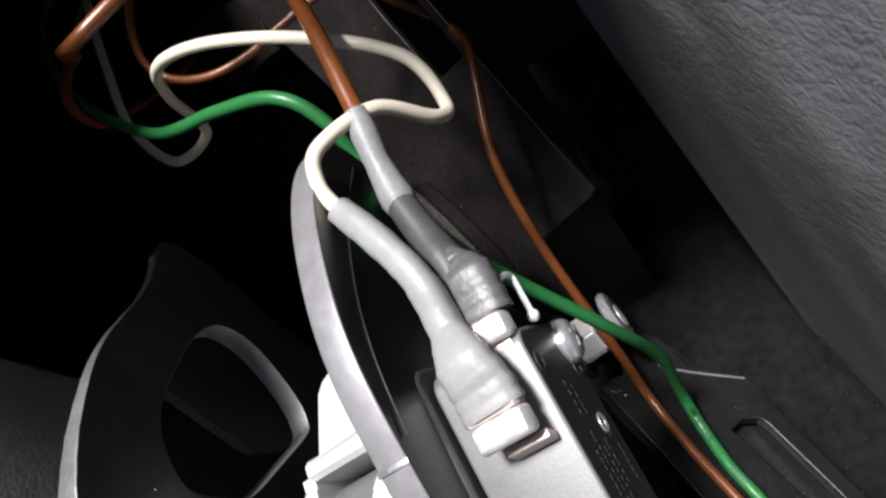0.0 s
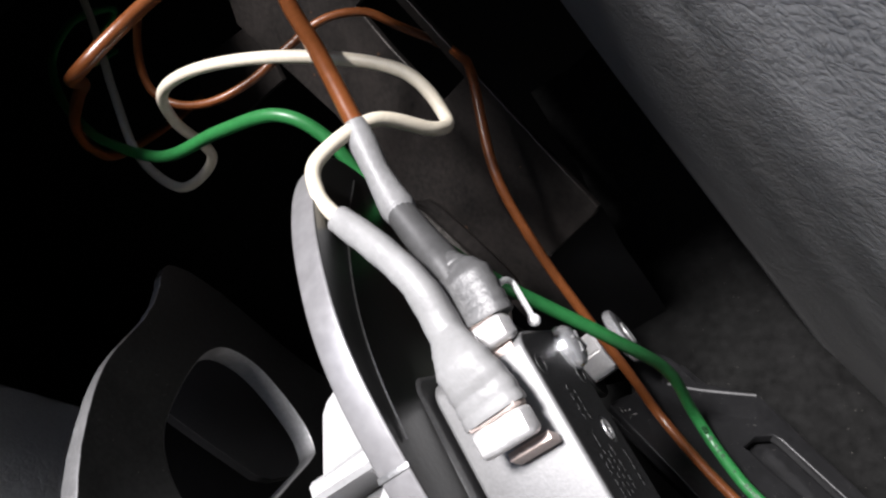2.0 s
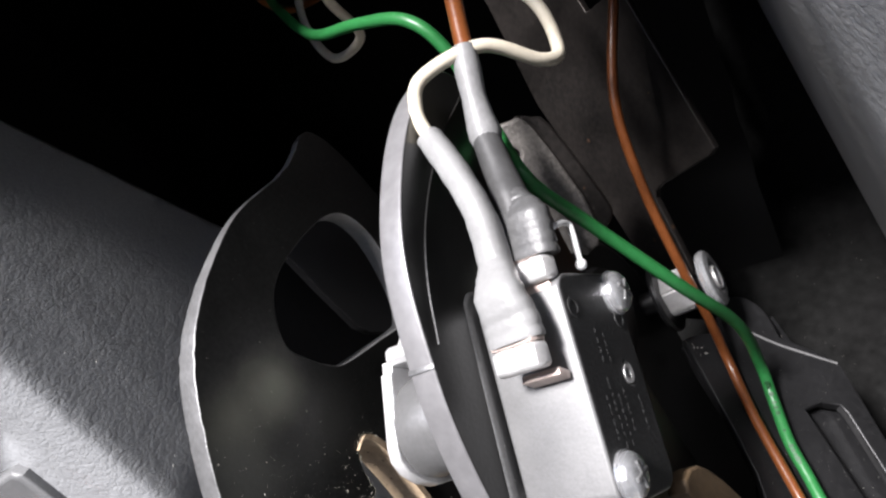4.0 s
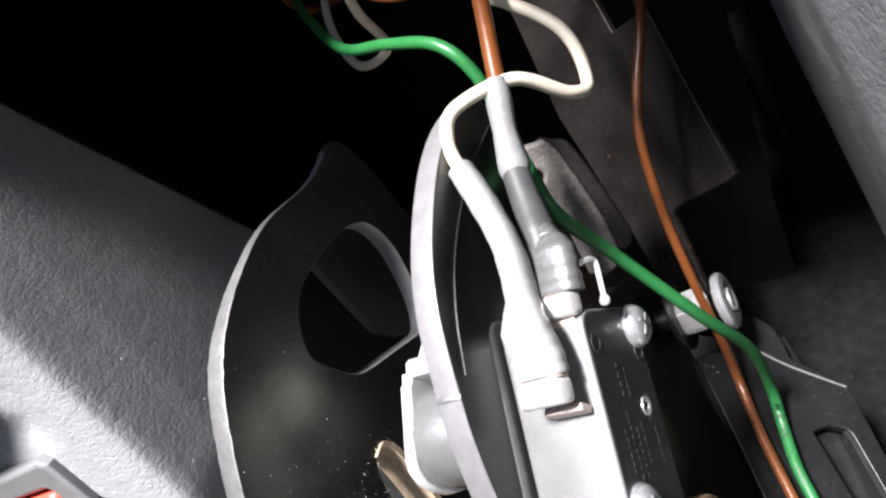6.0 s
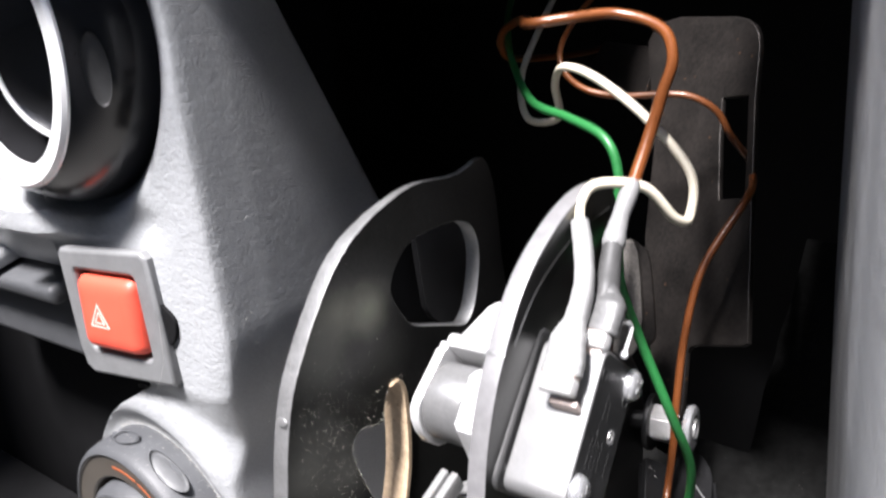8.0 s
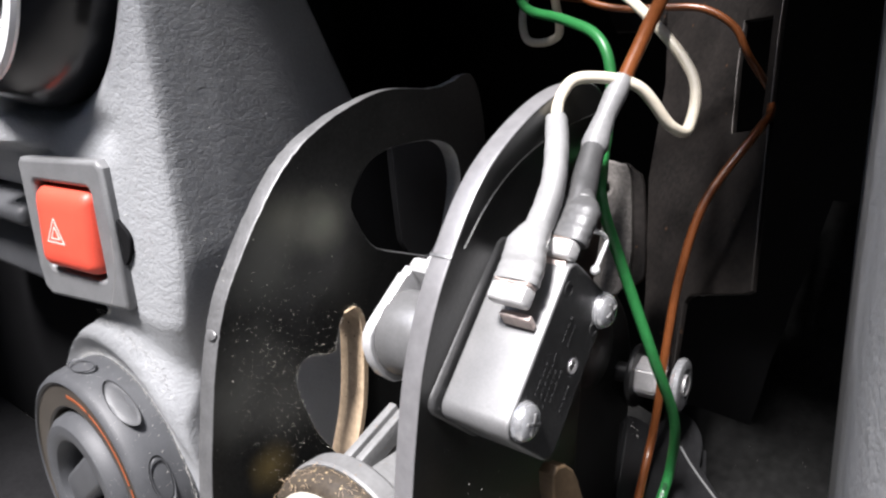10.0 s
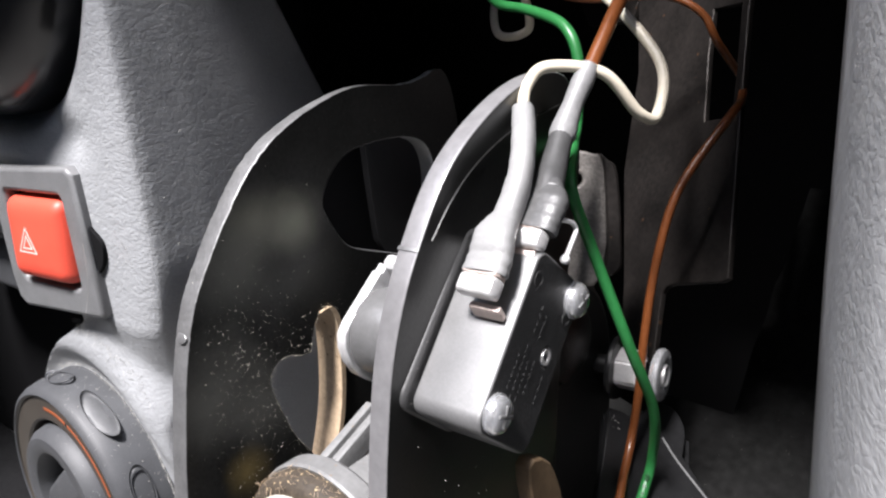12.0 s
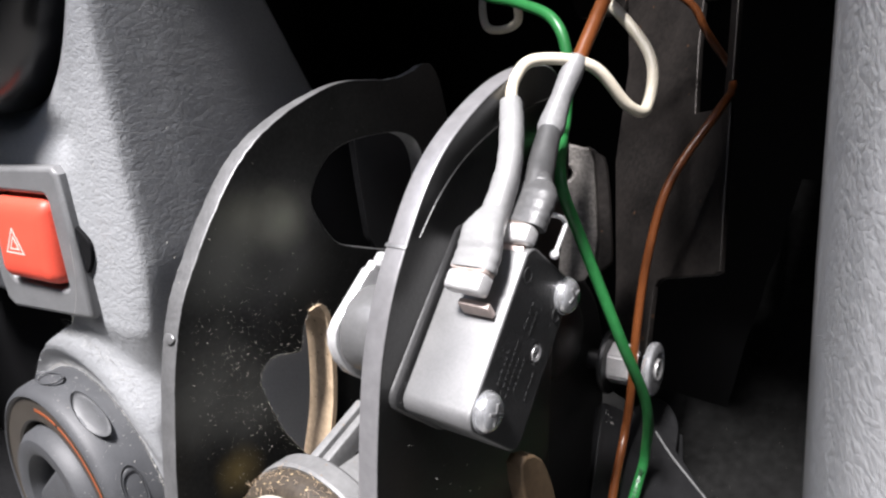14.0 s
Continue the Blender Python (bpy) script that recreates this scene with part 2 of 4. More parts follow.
SHRINK_DARK = material("dark_shrink_tube", (0.055, 0.055, 0.055), 0.45, vary=0.2, grain=1200, coarse=260, bump=0.08)
CREAM = material("cream_wire", (0.66, 0.6, 0.48), 0.4, vary=0.1, grain=900, coarse=150, bump=0.1)
GREEN = material("green_wire", (0.02, 0.145, 0.038), 0.38, vary=0.2, grain=900, coarse=150, bump=0.1)
GREEN_DARK = material("dark_green_print", (0.008, 0.06, 0.016), 0.45, vary=0.2, bump=0)
BROWN = material("brown_wire", (0.16, 0.05, 0.015), 0.3, vary=0.22, grain=900, coarse=150, bump=0.1)
RED = material("red_button_plastic", (0.72, 0.085, 0.05), 0.5, vary=0.08, grain=1500, coarse=100, bump=0.12)
WHITE_PRINT = material("pale_print", (0.75, 0.6, 0.55), 0.5, vary=0.05, bump=0)
ORANGE_PRINT = material("orange_print", (0.3, 0.075, 0.025), 0.5, vary=0.15, grain=1500, bump=0)
KNOB = material("dark_grey_knob_plastic", (0.058, 0.06, 0.064), 0.55, vary=0.2, grain=2200, coarse=150, bump=0.15, specks=((0.4, 0.4, 0.38), 900, 0.14))
# knob plastic made paler, with the dimple's sheen in its colour
KNOB_SHEEN = material("knob_sheen_plastic", (0.085, 0.087, 0.09), 0.5, vary=0.2, grain=2200, coarse=150, bump=0.15)
BEZEL = material("grey_bezel_plastic", (0.16, 0.162, 0.164), 0.42, vary=0.2, grain=2000, coarse=150, bump=0.12, specks=((0.4, 0.4, 0.38), 900, 0.1))
INNER = material("dark_grey_bracket_face", (0.035, 0.035, 0.036), 0.5, vary=0.25, grain=1500, coarse=120, bump=0.1)
WORN_EDGE = material("worn_moulded_edge", (0.29, 0.285, 0.29), 0.4, 0.5, vary=0.2, grain=600, coarse=60, bump=0.06)
GLOSS_BLACK = material("gloss_black_plastic", (0.012, 0.012, 0.013), 0.2, vary=0.2, grain=1500, coarse=100, bump=0.03)
DIAL = material("brown_black_dial", (0.05, 0.043, 0.035), 0.5, vary=0.25, grain=1500, coarse=100, bump=0.05)
CHROME = material("satin_silver_ring", (0.88, 0.88, 0.88), 0.35, 0.1, vary=0.06, grain=1500, coarse=100, bump=0.04)
SWARF = material("pale_swarf", (0.9, 0.82, 0.66), 0.5, vary=0.3, grain=900, bump=0)
DUST = material("dust", (0.42, 0.41, 0.38), 0.95, vary=0.3, grain=900, bump=0)


# ---- building helpers ----
def at(x, y, z):
    return Vector((x / 1000, y / 1000, UP + z / 1000))


def thing(name, base, label, category, group="", kind=""):
    ob = new(name)
    ob.location = at(*base)
    ob.empty_display_size = 0.005
    return tagged(ob, label, category, group, kind)


def root_place(ob):
    p = Vector((0, 0, 0))
    while ob is not None:
        p = p + ob.location
        ob = ob.parent
    return p


def smooth(me, on=True):
    for p in me.polygons:
        p.use_smooth = on


def part(name, bm, mat, parent=None, label="", shade=True):
    """Links a bmesh whose vertices lie in millimetres as one mesh object."""
    me = bpy.data.meshes.new(name)
    base = root_place(parent) if parent else Vector((0, 0, 0))
    bmesh.ops.recalc_face_normals(bm, faces=bm.faces)
    for v in bm.verts:
        v.co = at(*v.co) - base
    bm.faces.index_update()
    level = [f.index for f in bm.faces if f.select]
    bm.to_mesh(me)
    bm.free()
    for k in mat if isinstance(mat, (list, tuple)) else (mat,):
        me.materials.append(k)
    if shade:
        smooth_by_angle(me, 35)
        for i in level:
            me.polygons[i].use_smooth = False
    ob = new(name, me)
    ob.parent = parent
    if label:
        ob["label"] = label
    return ob


def smooth_by_angle(me, degrees):
    smooth(me)
    me.set_sharp_from_angle(angle=radians(degrees))


def join(*bms):
    a = bms[0]
    for b in bms[1:]:
        me = bpy.data.meshes.new("t")
        b.to_mesh(me)
        b.free()
        a.from_mesh(me)
        bpy.data.meshes.remove(me)
    return a


def moved(bm, m):
    bm.transform(m)
    return bm


def box(size, centre=(0, 0, 0), bevel=0.0, segments=2):
    bm = bmesh.new()
    bmesh.ops.create_cube(bm, size=1)
    for v in bm.verts:
        v.co = Vector(v.co[i] * size[i] for i in range(3))
    if bevel:
        bmesh.ops.bevel(bm, geom=list(bm.edges), offset=bevel, segments=segments, affect="EDGES", profile=0.5)
    return moved(bm, Matrix.Translation(centre))


def catmull(points, m=8, closed=False):
    c = [Vector(p) for p in points]
    if closed:
        c = [c[-1], *c, c[0], c[1]]
    else:
        c = [2 * c[0] - c[1], *c, 2 * c[-1] - c[-2]]
    out = []
    for i in range(1, len(c) - 2):
        a, b, d, e = c[i - 1], c[i], c[i + 1], c[i + 2]
        for k in range(m):
            t = k / m
            out.append(0.5 * (2 * b + (d - a) * t + (2 * a - 5 * b + 4 * d - e) * t * t + (3 * b - a - 3 * d + e) * t ** 3))
    if not closed:
        out.append(c[-2])
    return out


def from_curve(curve):
    ob = bpy.data.objects.new("t", curve)
    scene.collection.objects.link(ob)
    me = bpy.data.meshes.new_from_object(ob)
    bm = bmesh.new()
    bm.from_mesh(me)
    bpy.data.objects.remove(ob)
    bpy.data.meshes.remove(me)
    bpy.data.curves.remove(curve)
    return bm


def tube(points, radius, m=8, sides=12, radii=None, closed=False):
    """A round rod through the points, in millimetres, with closed ends."""
    p = catmull(points, m, closed) if m > 1 else [Vector(q) for q in points]
    n = len(p)
    bm = bmesh.new()
    up = Vector((0.3, 0.2, 0.93))
    rings = []
    for i, q in enumerate(p):
        if closed:
            d = p[(i + 1) % n] - p[i - 1]
        else:
            d = p[min(i + 1, n - 1)] - p[max(i - 1, 0)]
        d.normalize()
        side = d.cross(up).normalized()
        up = side.cross(d).normalized()
        if radii:
            u = i / (n - 1) * (len(radii) - 1)
            k = min(int(u), len(radii) - 2)
            r = radii[k] + (radii[k + 1] - radii[k]) * (u - k)
        else:
            r = radius
        rings.append([bm.verts.new(q + r * (math.cos(a) * side + math.sin(a) * up)) for a in (2 * math.pi * j / sides for j in range(sides))])
    for a, b in zip(rings, rings[1:] + (rings[:1] if closed else [])):
        for j in range(sides):
            bm.faces.new((a[j], a[(j + 1) % sides], b[(j + 1) % sides], b[j]))
    if not closed:
        bm.faces.new(rings[0])
        bm.faces.new(rings[-1])
    return bm


def sheet(outline, holes, thick, bevel=0.3, edge_slot=False):
    """A plate in its own (u, v) plane, from w = 0 to w = thick, with holes cut through and eased edges. edge_slot: its cut edges take material slot 1."""
    cu = bpy.data.curves.new("t", "CURVE")
    cu.dimensions, cu.fill_mode = "2D", "BOTH"
    cu.extrude, cu.bevel_depth, cu.bevel_resolution, cu.offset = thick / 2 - bevel, bevel, 2, -bevel
    for pts in (outline, *holes):
        s = cu.splines.new("POLY")
        s.points.add(len(pts) - 1)
        for q, (u, v) in zip(s.points, pts):
            q.co = (u, v, 0, 1)
        s.use_cyclic_u = True
    bm = from_curve(cu)
    bmesh.ops.remove_doubles(bm, verts=bm.verts, dist=0.001)
    bm.normal_update()
    if edge_slot:
        for fc in bm.faces:
            fc.material_index = 1 if abs(fc.normal.z) < 0.9 else 0
    else:
        for fc in bm.faces:
            fc.material_index = 0
    for fc in bm.faces:
        # the plate's flat sides keep their own flat shading
        fc.select = abs(fc.normal.z) > 0.995
    return moved(bm, Matrix.Translation((0, 0, thick / 2)))


# (u, v, w) -> (y, z, x): a plate that stands along the car, its w axis to the right
ALONG = Matrix(((0, 0, 1, 0), (1, 0, 0, 0), (0, 1, 0, 0), (0, 0, 0, 1)))
# (u, v, w) -> (x, z, -y): a plate that faces the cabin
FACING = Matrix(((1, 0, 0, 0), (0, 0, -1, 0), (0, 1, 0, 0), (0, 0, 0, 1)))


def frame3(origin, u, v):
    """A frame whose first two axes are u and v (squared up), in millimetres."""
    u = Vector(u).normalized()
    w = u.cross(Vector(v)).normalized()
    v = w.cross(u)
    m = Matrix((u, v, w)).transposed().to_4x4()
    m.translation = origin
    return m


def smooth2d(points, m=6):
    return [(p.x, p.y) for p in catmull([(u, v, 0) for u, v in points], m, True)]


def lathe(profile, steps=48, closed=True):
    """Turns (radius, height) pairs round the z axis."""
    bm = bmesh.new()
    rings = []
    for r, h in profile:
        if r < 1e-6:
            rings.append([bm.verts.new((0, 0, h))])
        else:
            rings.append([bm.verts.new((r * math.cos(a), r * math.sin(a), h)) for a in (2 * math.pi * j / steps for j in range(steps))])
    for a, b in zip(rings, rings[1:]):
        for j in range(steps):
            k = (j + 1) % steps
            if len(a) == 1 and len(b) == 1:
                continue
            if len(a) == 1:
                bm.faces.new((a[0], b[j], b[k]))
            elif len(b) == 1:
                bm.faces.new((a[j], a[k], b[0]))
            else:
                bm.faces.new((a[j], a[k], b[k], b[j]))
    return bm


def sweep(profile, z0, z1, step=6.0):
    """A wall that stands on a plan line of (x, y), from z0 to z1."""
    bm = bmesh.new()
    n = max(1, int((z1 - z0) / step))
    rows = [[bm.verts.new((x, y, z0 + (z1 - z0) * i / n)) for x, y in profile] for i in range(n + 1)]
    for a, b in zip(rows, rows[1:]):
        for j in range(len(profile) - 1):
            bm.faces.new((a[j], a[j + 1], b[j + 1], b[j]))
    return bm


def thicken(bm, t):
    """Gives an open sheet a thickness."""
    bmesh.ops.recalc_face_normals(bm, faces=bm.faces)
    bmesh.ops.solidify(bm, geom=list(bm.faces), thickness=t)
    return bm


def backed(bm, shift):
    """Gives an open sheet a back, set off by one vector, and closes the rim."""
    bmesh.ops.dissolve_degenerate(bm, dist=0.02, edges=bm.edges)
    faces = list(bm.faces)
    rim = [e for e in bm.edges if len(e.link_faces) == 1]
    back = {v: bm.verts.new(v.co + Vector(shift)) for v in list(bm.verts)}
    for f in faces:
        bm.faces.new([back[v] for v in reversed(f.verts)])
    for e in rim:
        a, b = e.verts
        bm.faces.new((a, b, back[b], back[a]))
    bmesh.ops.recalc_face_normals(bm, faces=bm.faces)
    return bm


def rounded(u0, v0, u1, v1, r, m=5):
    out = []
    for cx, cy, a0 in ((u1 - r, v1 - r, 0), (u0 + r, v1 - r, 90), (u0 + r, v0 + r, 180), (u1 - r, v0 + r, 270)):
        for k in range(m + 1):
            a = radians(a0 + 90 * k / m)
            out.append((cx + r * math.cos(a), cy + r * math.sin(a)))
    return out


def ring2d(cu, cv, r, n=20):
    return [(cu + r * math.cos(2 * math.pi * k / n), cv + r * math.sin(2 * math.pi * k / n)) for k in range(n)]


# ---- the dashboard round the opening ----
def plan_curve(points, m=6):
    return [(p.x, p.y) for p in catmull([(x, y, 0) for x, y in points], m)]


VENT, KNOB_AT = (-236.0, 31.0), (-234.0, -138.0)


def ease(t):
    t = min(1.0, max(0.0, t))
    return t * t * (3 - 2 * t)


def swell(x, z):
    """How far the left-hand panel stands out towards the cabin: the moat round the vent, the ledge under it and the cone round the heater knob."""
    dx, dz = x - VENT[0], z - VENT[1]
    r = math.hypot(dx, dz)
    outer = 53 + 8 * max(0.0, dx / max(r, 1.0)) ** 1.5
    h = -7.5 * ease((outer - r) / (outer - 45.5)) ** 1.3
    h += 9 * ease((-232 - x) / 26) * ease((-12.5 - z) / 6) * ease((z + 31) / 6)
    h -= 1.6 * math.exp(-((x + 203) / 8) ** 2 - ((z + 21) / 5) ** 2)
    # below the hazard switch the panel leans away from the cabin
    h -= 0.3 * max(0.0, -74 - z)
    # a raised collar round the knob that dips to the seam
    r = math.hypot(x - KNOB_AT[0], z - KNOB_AT[1])
    near = ease((67 - r) / 14)
    return h * (1 - near) + near * (3.6 * ease((r - 41.5) / 9) - 3.2)


def slide(x, z):
    """Below the hazard switch the panel's edge draws in towards the knob."""
    return x - 12 * ease((-52 - z) / 58) * ease((x + 238) / 36)


# left-hand panel: a moulded front face, then a rounded bend and a flank that runs into the opening
left = plan_curve([(-197.4, 89.0), (-190, 89.0), (-185.5, 89.2), (-181.8, 90.1), (-179.0, 91.8), (-178.1, 94.2), (-177.9, 98), (-177.9, 105), (-178.1, 113), (-179.6, 132), (-182.5, 158), (-185, 190), (-188, 230)])
bend = sweep(left, -230, 78, 2)
for v in bend.verts:
    # the flank's hidden edge slants away downwards
    rear = 131 + 0.53 * (35 - v.co.z)
    if v.co.y > rear:
        v.co.x, v.co.y = -179.6 - 0.12 * (rear - 132), rear
    v.co.x = slide(v.co.x, v.co.z)
    v.co.y -= swell(v.co.x, v.co.z) * ease((104 - v.co.y) / 13)
bmesh.ops.remove_doubles(bend, verts=bend.verts, dist=0.01)
edge = [(-196.6, 78), (-300, 78), (-300, -31), (-268, -31), (-263, -33), (-258, -52), (-254, -68), (-250.5, -73), (-244, -75), (-229, -73), (-222, -74), (-219, -76.2)]
edge += [(-222, -78.4), (-228.2, -80.9), (-240, -86.4), (-248.3, -91.4), (-256, -96.4), (-264, -103.5), (-271, -112), (-277, -124), (-280, -140), (-285, -230), (-196.6, -230)]
edge = edge[:3] + [(p.x, p.y) for p in catmull([(u, v, 0) for u, v in edge[3:-2]], 4)] + edge[-2:]


def inside(u, v, outline):
    hits = [((a[1] > v) != (b[1] > v)) and u < (b[0] - a[0]) * (v - a[1]) / (b[1] - a[1]) + a[0] for a, b in zip(outline, outline[1:] + outline[:1])]
    return sum(hits) % 2 == 1


def onto(u, v, outline):
    """The nearest point of an outline."""
    best = None
    for a, b in zip(outline, outline[1:] + outline[:1]):
        a, b, p = Vector(a), Vector(b), Vector((u, v))
        w = min(1.0, max(0.0, (p - a).dot(b - a) / (b - a).length_squared))
        q = a + (b - a) * w
        if best is None or (q - p).length < best[0]:
            best = ((q - p).length, q)
    return best[1]


front = bmesh.new()
made = {}


def front_vert(i, k):
    if (i, k) not in made:
        x, z = -300 + 1.3 * i, -230 + 1.4 * k
        if not inside(x, z, edge):
            x, z = onto(x, z, edge)
        x = slide(x, z)
        made[(i, k)] = front.verts.new((x, 89 - swell(x, z), z))
    return made[(i, k)]


for i in range(80):
    for k in range(220):
        x, z = -299.35 + 1.3 * i, -229.3 + 1.4 * k
        hollow = math.hypot(x - VENT[0], z - VENT[1]) < 45 or math.hypot(x - KNOB_AT[0], z - KNOB_AT[1]) < 40 or -243 < x < -208 and -68 < z < -34
        if inside(x, z, edge) and not hollow:
            front.faces.new((front_vert(i, k), front_vert(i + 1, k), front_vert(i + 1, k + 1), front_vert(i, k + 1)))
bmesh.ops.remove_doubles(front, verts=front.verts, dist=0.05)
bm = join(backed(bend, (-2.2, 2.2, 0)), backed(front, (0, 2.5, 0)))
panel = part("wall_dash_left", bm, DASH)
tagged(panel, "grey grained vinyl dashboard panel beside the opening", "dashboard", kind="structure")

right = plan_curve([(x + 0.7, y) for x, y in [(-15, 172), (-32, 170.5), (-36.4, 168.2), (-37.8, 164), (-36.2, 157), (-33.8, 146), (-31.4, 135), (-29.2, 124), (-26.6, 114), (-24.2, 103), (-21.2, 92), (-18, 79), (-14, 66), (-9.5, 56.5), (-2, 50), (12, 46), (60, 42), (120, 40), (190, 40)]])
skin = sweep(right, -230, 78, 6)
for v in skin.verts:
    # it leans out a little towards the top
    v.co.x += 0.016 * max(0.0, v.co.z + 42)
panel = part("wall_dash_right", thicken(skin, -2.5), DASH_DIRT_SHADE)
tagged(panel, "grey grained vinyl dashboard panel, dirty and painted darker where it turns into the opening", "dashboard", kind="structure")

def lining_height(y):
    return -110 + 0.75 * (y - 183)


# felt that slopes up and ahead under the opening
bm = bmesh.new()
random.seed(3)
grid = [[bm.verts.new((x, y, lining_height(y) + 1.6 * noise.noise(Vector((x / 14, y / 14, 0.3))) + 0.7 * noise.noise(Vector((x / 4, y / 4, 2.1))))) for y in range(104, 251, 3)] for x in range(-62, -18, 2)]
for a, b in zip(grid, grid[1:]):
    for k in range(len(a) - 1):
        bm.faces.new((a[k], a[k + 1], b[k + 1], b[k]))
side = [[bm.verts.new((x, y, lining_height(y) - 0.4 + 1.4 * noise.noise(Vector((x / 14, y / 14, 0.3))))) for y in range(104, 188, 3)] for x in range(-112, -60, 3)]
for a, b in zip(side, side[1:]):
    for k in range(len(a) - 1):
        bm.faces.new((a[k], a[k + 1], b[k + 1], b[k]))
tagged(part("floor_lining", thicken(bm, 3.0), CARPET), "dusty dark grey felt lining sloping up inside the opening", "lining", kind="structure")

# out-of-view slabs; front edges, lip and brow are placed to cast the shade
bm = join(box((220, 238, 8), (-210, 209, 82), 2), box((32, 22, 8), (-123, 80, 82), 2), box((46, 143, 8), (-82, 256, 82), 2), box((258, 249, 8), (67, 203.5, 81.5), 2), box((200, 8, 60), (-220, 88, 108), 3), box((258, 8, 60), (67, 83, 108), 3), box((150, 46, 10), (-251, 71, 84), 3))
tagged(part("ceiling", bm, VOID_SHADE), "unseen dashboard top, its edges, lip and brow set to cast shade", "dashboard top", kind="structure")
tagged(part("wall_back", box((520, 6, 330), (-60, 330, -80), 1), VOID_SHADE), "dark bulkhead deep inside the opening", "bulkhead", kind="structure")
tagged(part("wall_void_left", box((6, 150, 330), (-320, 258, -80), 1), VOID_SHADE), "dark inner side behind the dashboard", "wall", kind="structure")
tagged(part("wall_void_right", box((6, 180, 330), (196, 245, -80), 1), VOID_SHADE), "dark inner side behind the dashboard", "wall", kind="structure")
tagged(part("floor", box((1500, 1500, 10), (-60, -300, -235), 1), CABIN), "plain grey carpeted cabin floor", "floor", kind="structure")
tagged(part("wall_stack_recess", box((565, 5, 330), (-508, 196, -70), 1), VOID_SHADE), "dark recess of the heater panel", "panel", kind="structure")
# added strip: gives the pale floor's visible corner its darkness
tagged(part("floor_cover", box((520, 84, 5), (-545, 101, -227.4), 2), FLOOR_BLACK), "added black strip hiding the bright floor below the heater panel", "carpet", kind="structure")
# added dark sheet in front of the sunlit floor
tagged(part("wall_stack_lower", box((520, 8, 132), (-545, 148, -164), 3), VOID_SHADE), "added near-black sheet under the heater panel, hiding the bright floor", "panel", kind="structure")

# plain unseen cabin shell behind and above the camera, its roof open along the sun's path
# roof added to hold back sky light while the sun passes
roof = sheet([(-810, -705), (700, -705), (700, 340), (-810, 340)], [rounded(-420, -400, 240, 90, 60)], 12, 1)
tagged(part("ceiling", moved(roof, Matrix.Translation((0, 0, 455))), CABIN), "unseen grey cabin roof, opened to pass the sun and trim the sky", "roof", kind="structure")
tagged(part("wall_cabin_front", box((1510, 10, 330), (-55, 338, 292), 2), CABIN), "plain grey cabin front", "wall", kind="structure")
tagged(part("wall_cabin_rear", box((1500, 10, 700), (-60, -700, 110), 2), CABIN), "plain grey cabin wall", "wall", kind="structure")
tagged(part("wall_cabin_left", box((10, 1060, 690), (-800, -180, 110), 2), CABIN), "plain grey cabin side", "wall", kind="structure")
tagged(part("wall_cabin_right", box((10, 1060, 690), (690, -180, 110), 2), CABIN), "plain grey cabin side", "wall", kind="structure")


# ---- the selector mechanism ----
P1 = [(60, -128), (58.5, -104), (60, -84), (63.7, -64), (66.2, -54.5), (68.2, -48.8), (71, -43.5), (78, -33.5), (87.5, -23), (99, -16.5), (115, -12.3), (131, -13.4), (138, -12.8), (143, -11.4), (147, -12.4), (150, -20), (151, -40), (151, -128)]
D_HOLE = [(103, -35), (104.5, -40), (107.5, -45), (111, -47.6), (121, -51.5), (129, -54.5), (132, -54.5), (135.5, -51), (138.5, -44), (140, -37), (139, -31), (136, -27.5), (130, -25.5), (120, -25), (112, -26), (106.5, -29.5)]
SLOT = [(96.5, -60.5), (99, -58.3), (101.0, -58), (102.6, -60), (103.3, -64), (102.7, -74), (100.9, -84), (97, -95), (94, -95), (90.5, -89), (87, -83), (84, -74), (83, -69), (84.5, -66), (88, -65), (91.5, -66.2), (94.3, -66.4), (95.2, -64)]
quadrant = thing("selector_quadrant", (-125, 110, -128), "black sheet quadrant plate with pale sawn edges and slotted holes", "mechanism plate")
# its sawn outline is nicked and uneven
random.seed(17)
sawn = [(u + random.gauss(0, 0.07) * (random.random() < 0.7), v + random.gauss(0, 0.07) * (random.random() < 0.7)) for u, v in smooth2d(P1, 9)]
bm = moved(sheet(sawn, [smooth2d(D_HOLE, 4), smooth2d(SLOT, 4)], 4.6, 0.25, True), Matrix.Translation((-127.2, 0, 0)) @ ALONG)
for v in bm.verts:
    thin = 0.6 * min(1.0, max(0.0, (v.co.y - 88) / 32)) * min(1.0, max(0.0, (v.co.z + 24.5) / 1.0))
    v.co.x = -122.6 + (v.co.x + 122.6) * (1 - thin)
for fc in bm.faces:
    # the tail's edge takes the black face colour, putting its shade into the paint
    c = fc.calc_center_median()
    if c.y > 142:
        fc.material_index = 0
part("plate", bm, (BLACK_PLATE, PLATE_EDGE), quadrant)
burr = moved(lathe([(0, 1.3), (0.7, 1.0), (1.2, 0.3), (1.3, -0.8)], 14), Matrix.Translation((-124.6, 66.2, -52.8)) @ Matrix.Rotation(radians(72), 4, "X") @ Matrix.Diagonal((1.3, 0.8, 0.1, 1)))
part("burr", burr, PLATE_EDGE, quadrant)
# tan lining on the forward wall of the slot
bm = bmesh.new()
line = catmull([(98.7, -58.45, 0), (100.8, -58.2, 0), (102.3, -60.1, 0), (103.0, -64, 0), (102.4, -74, 0), (100.6, -84, 0), (96.8, -94.6, 0)], 6)
a = [[bm.verts.new((x, p.x + o, p.y)) for p in line] for x, o in ((-129.4, -1.3), (-121.9, -1.0), (-121.9, 0.3), (-129.4, 0.3))]
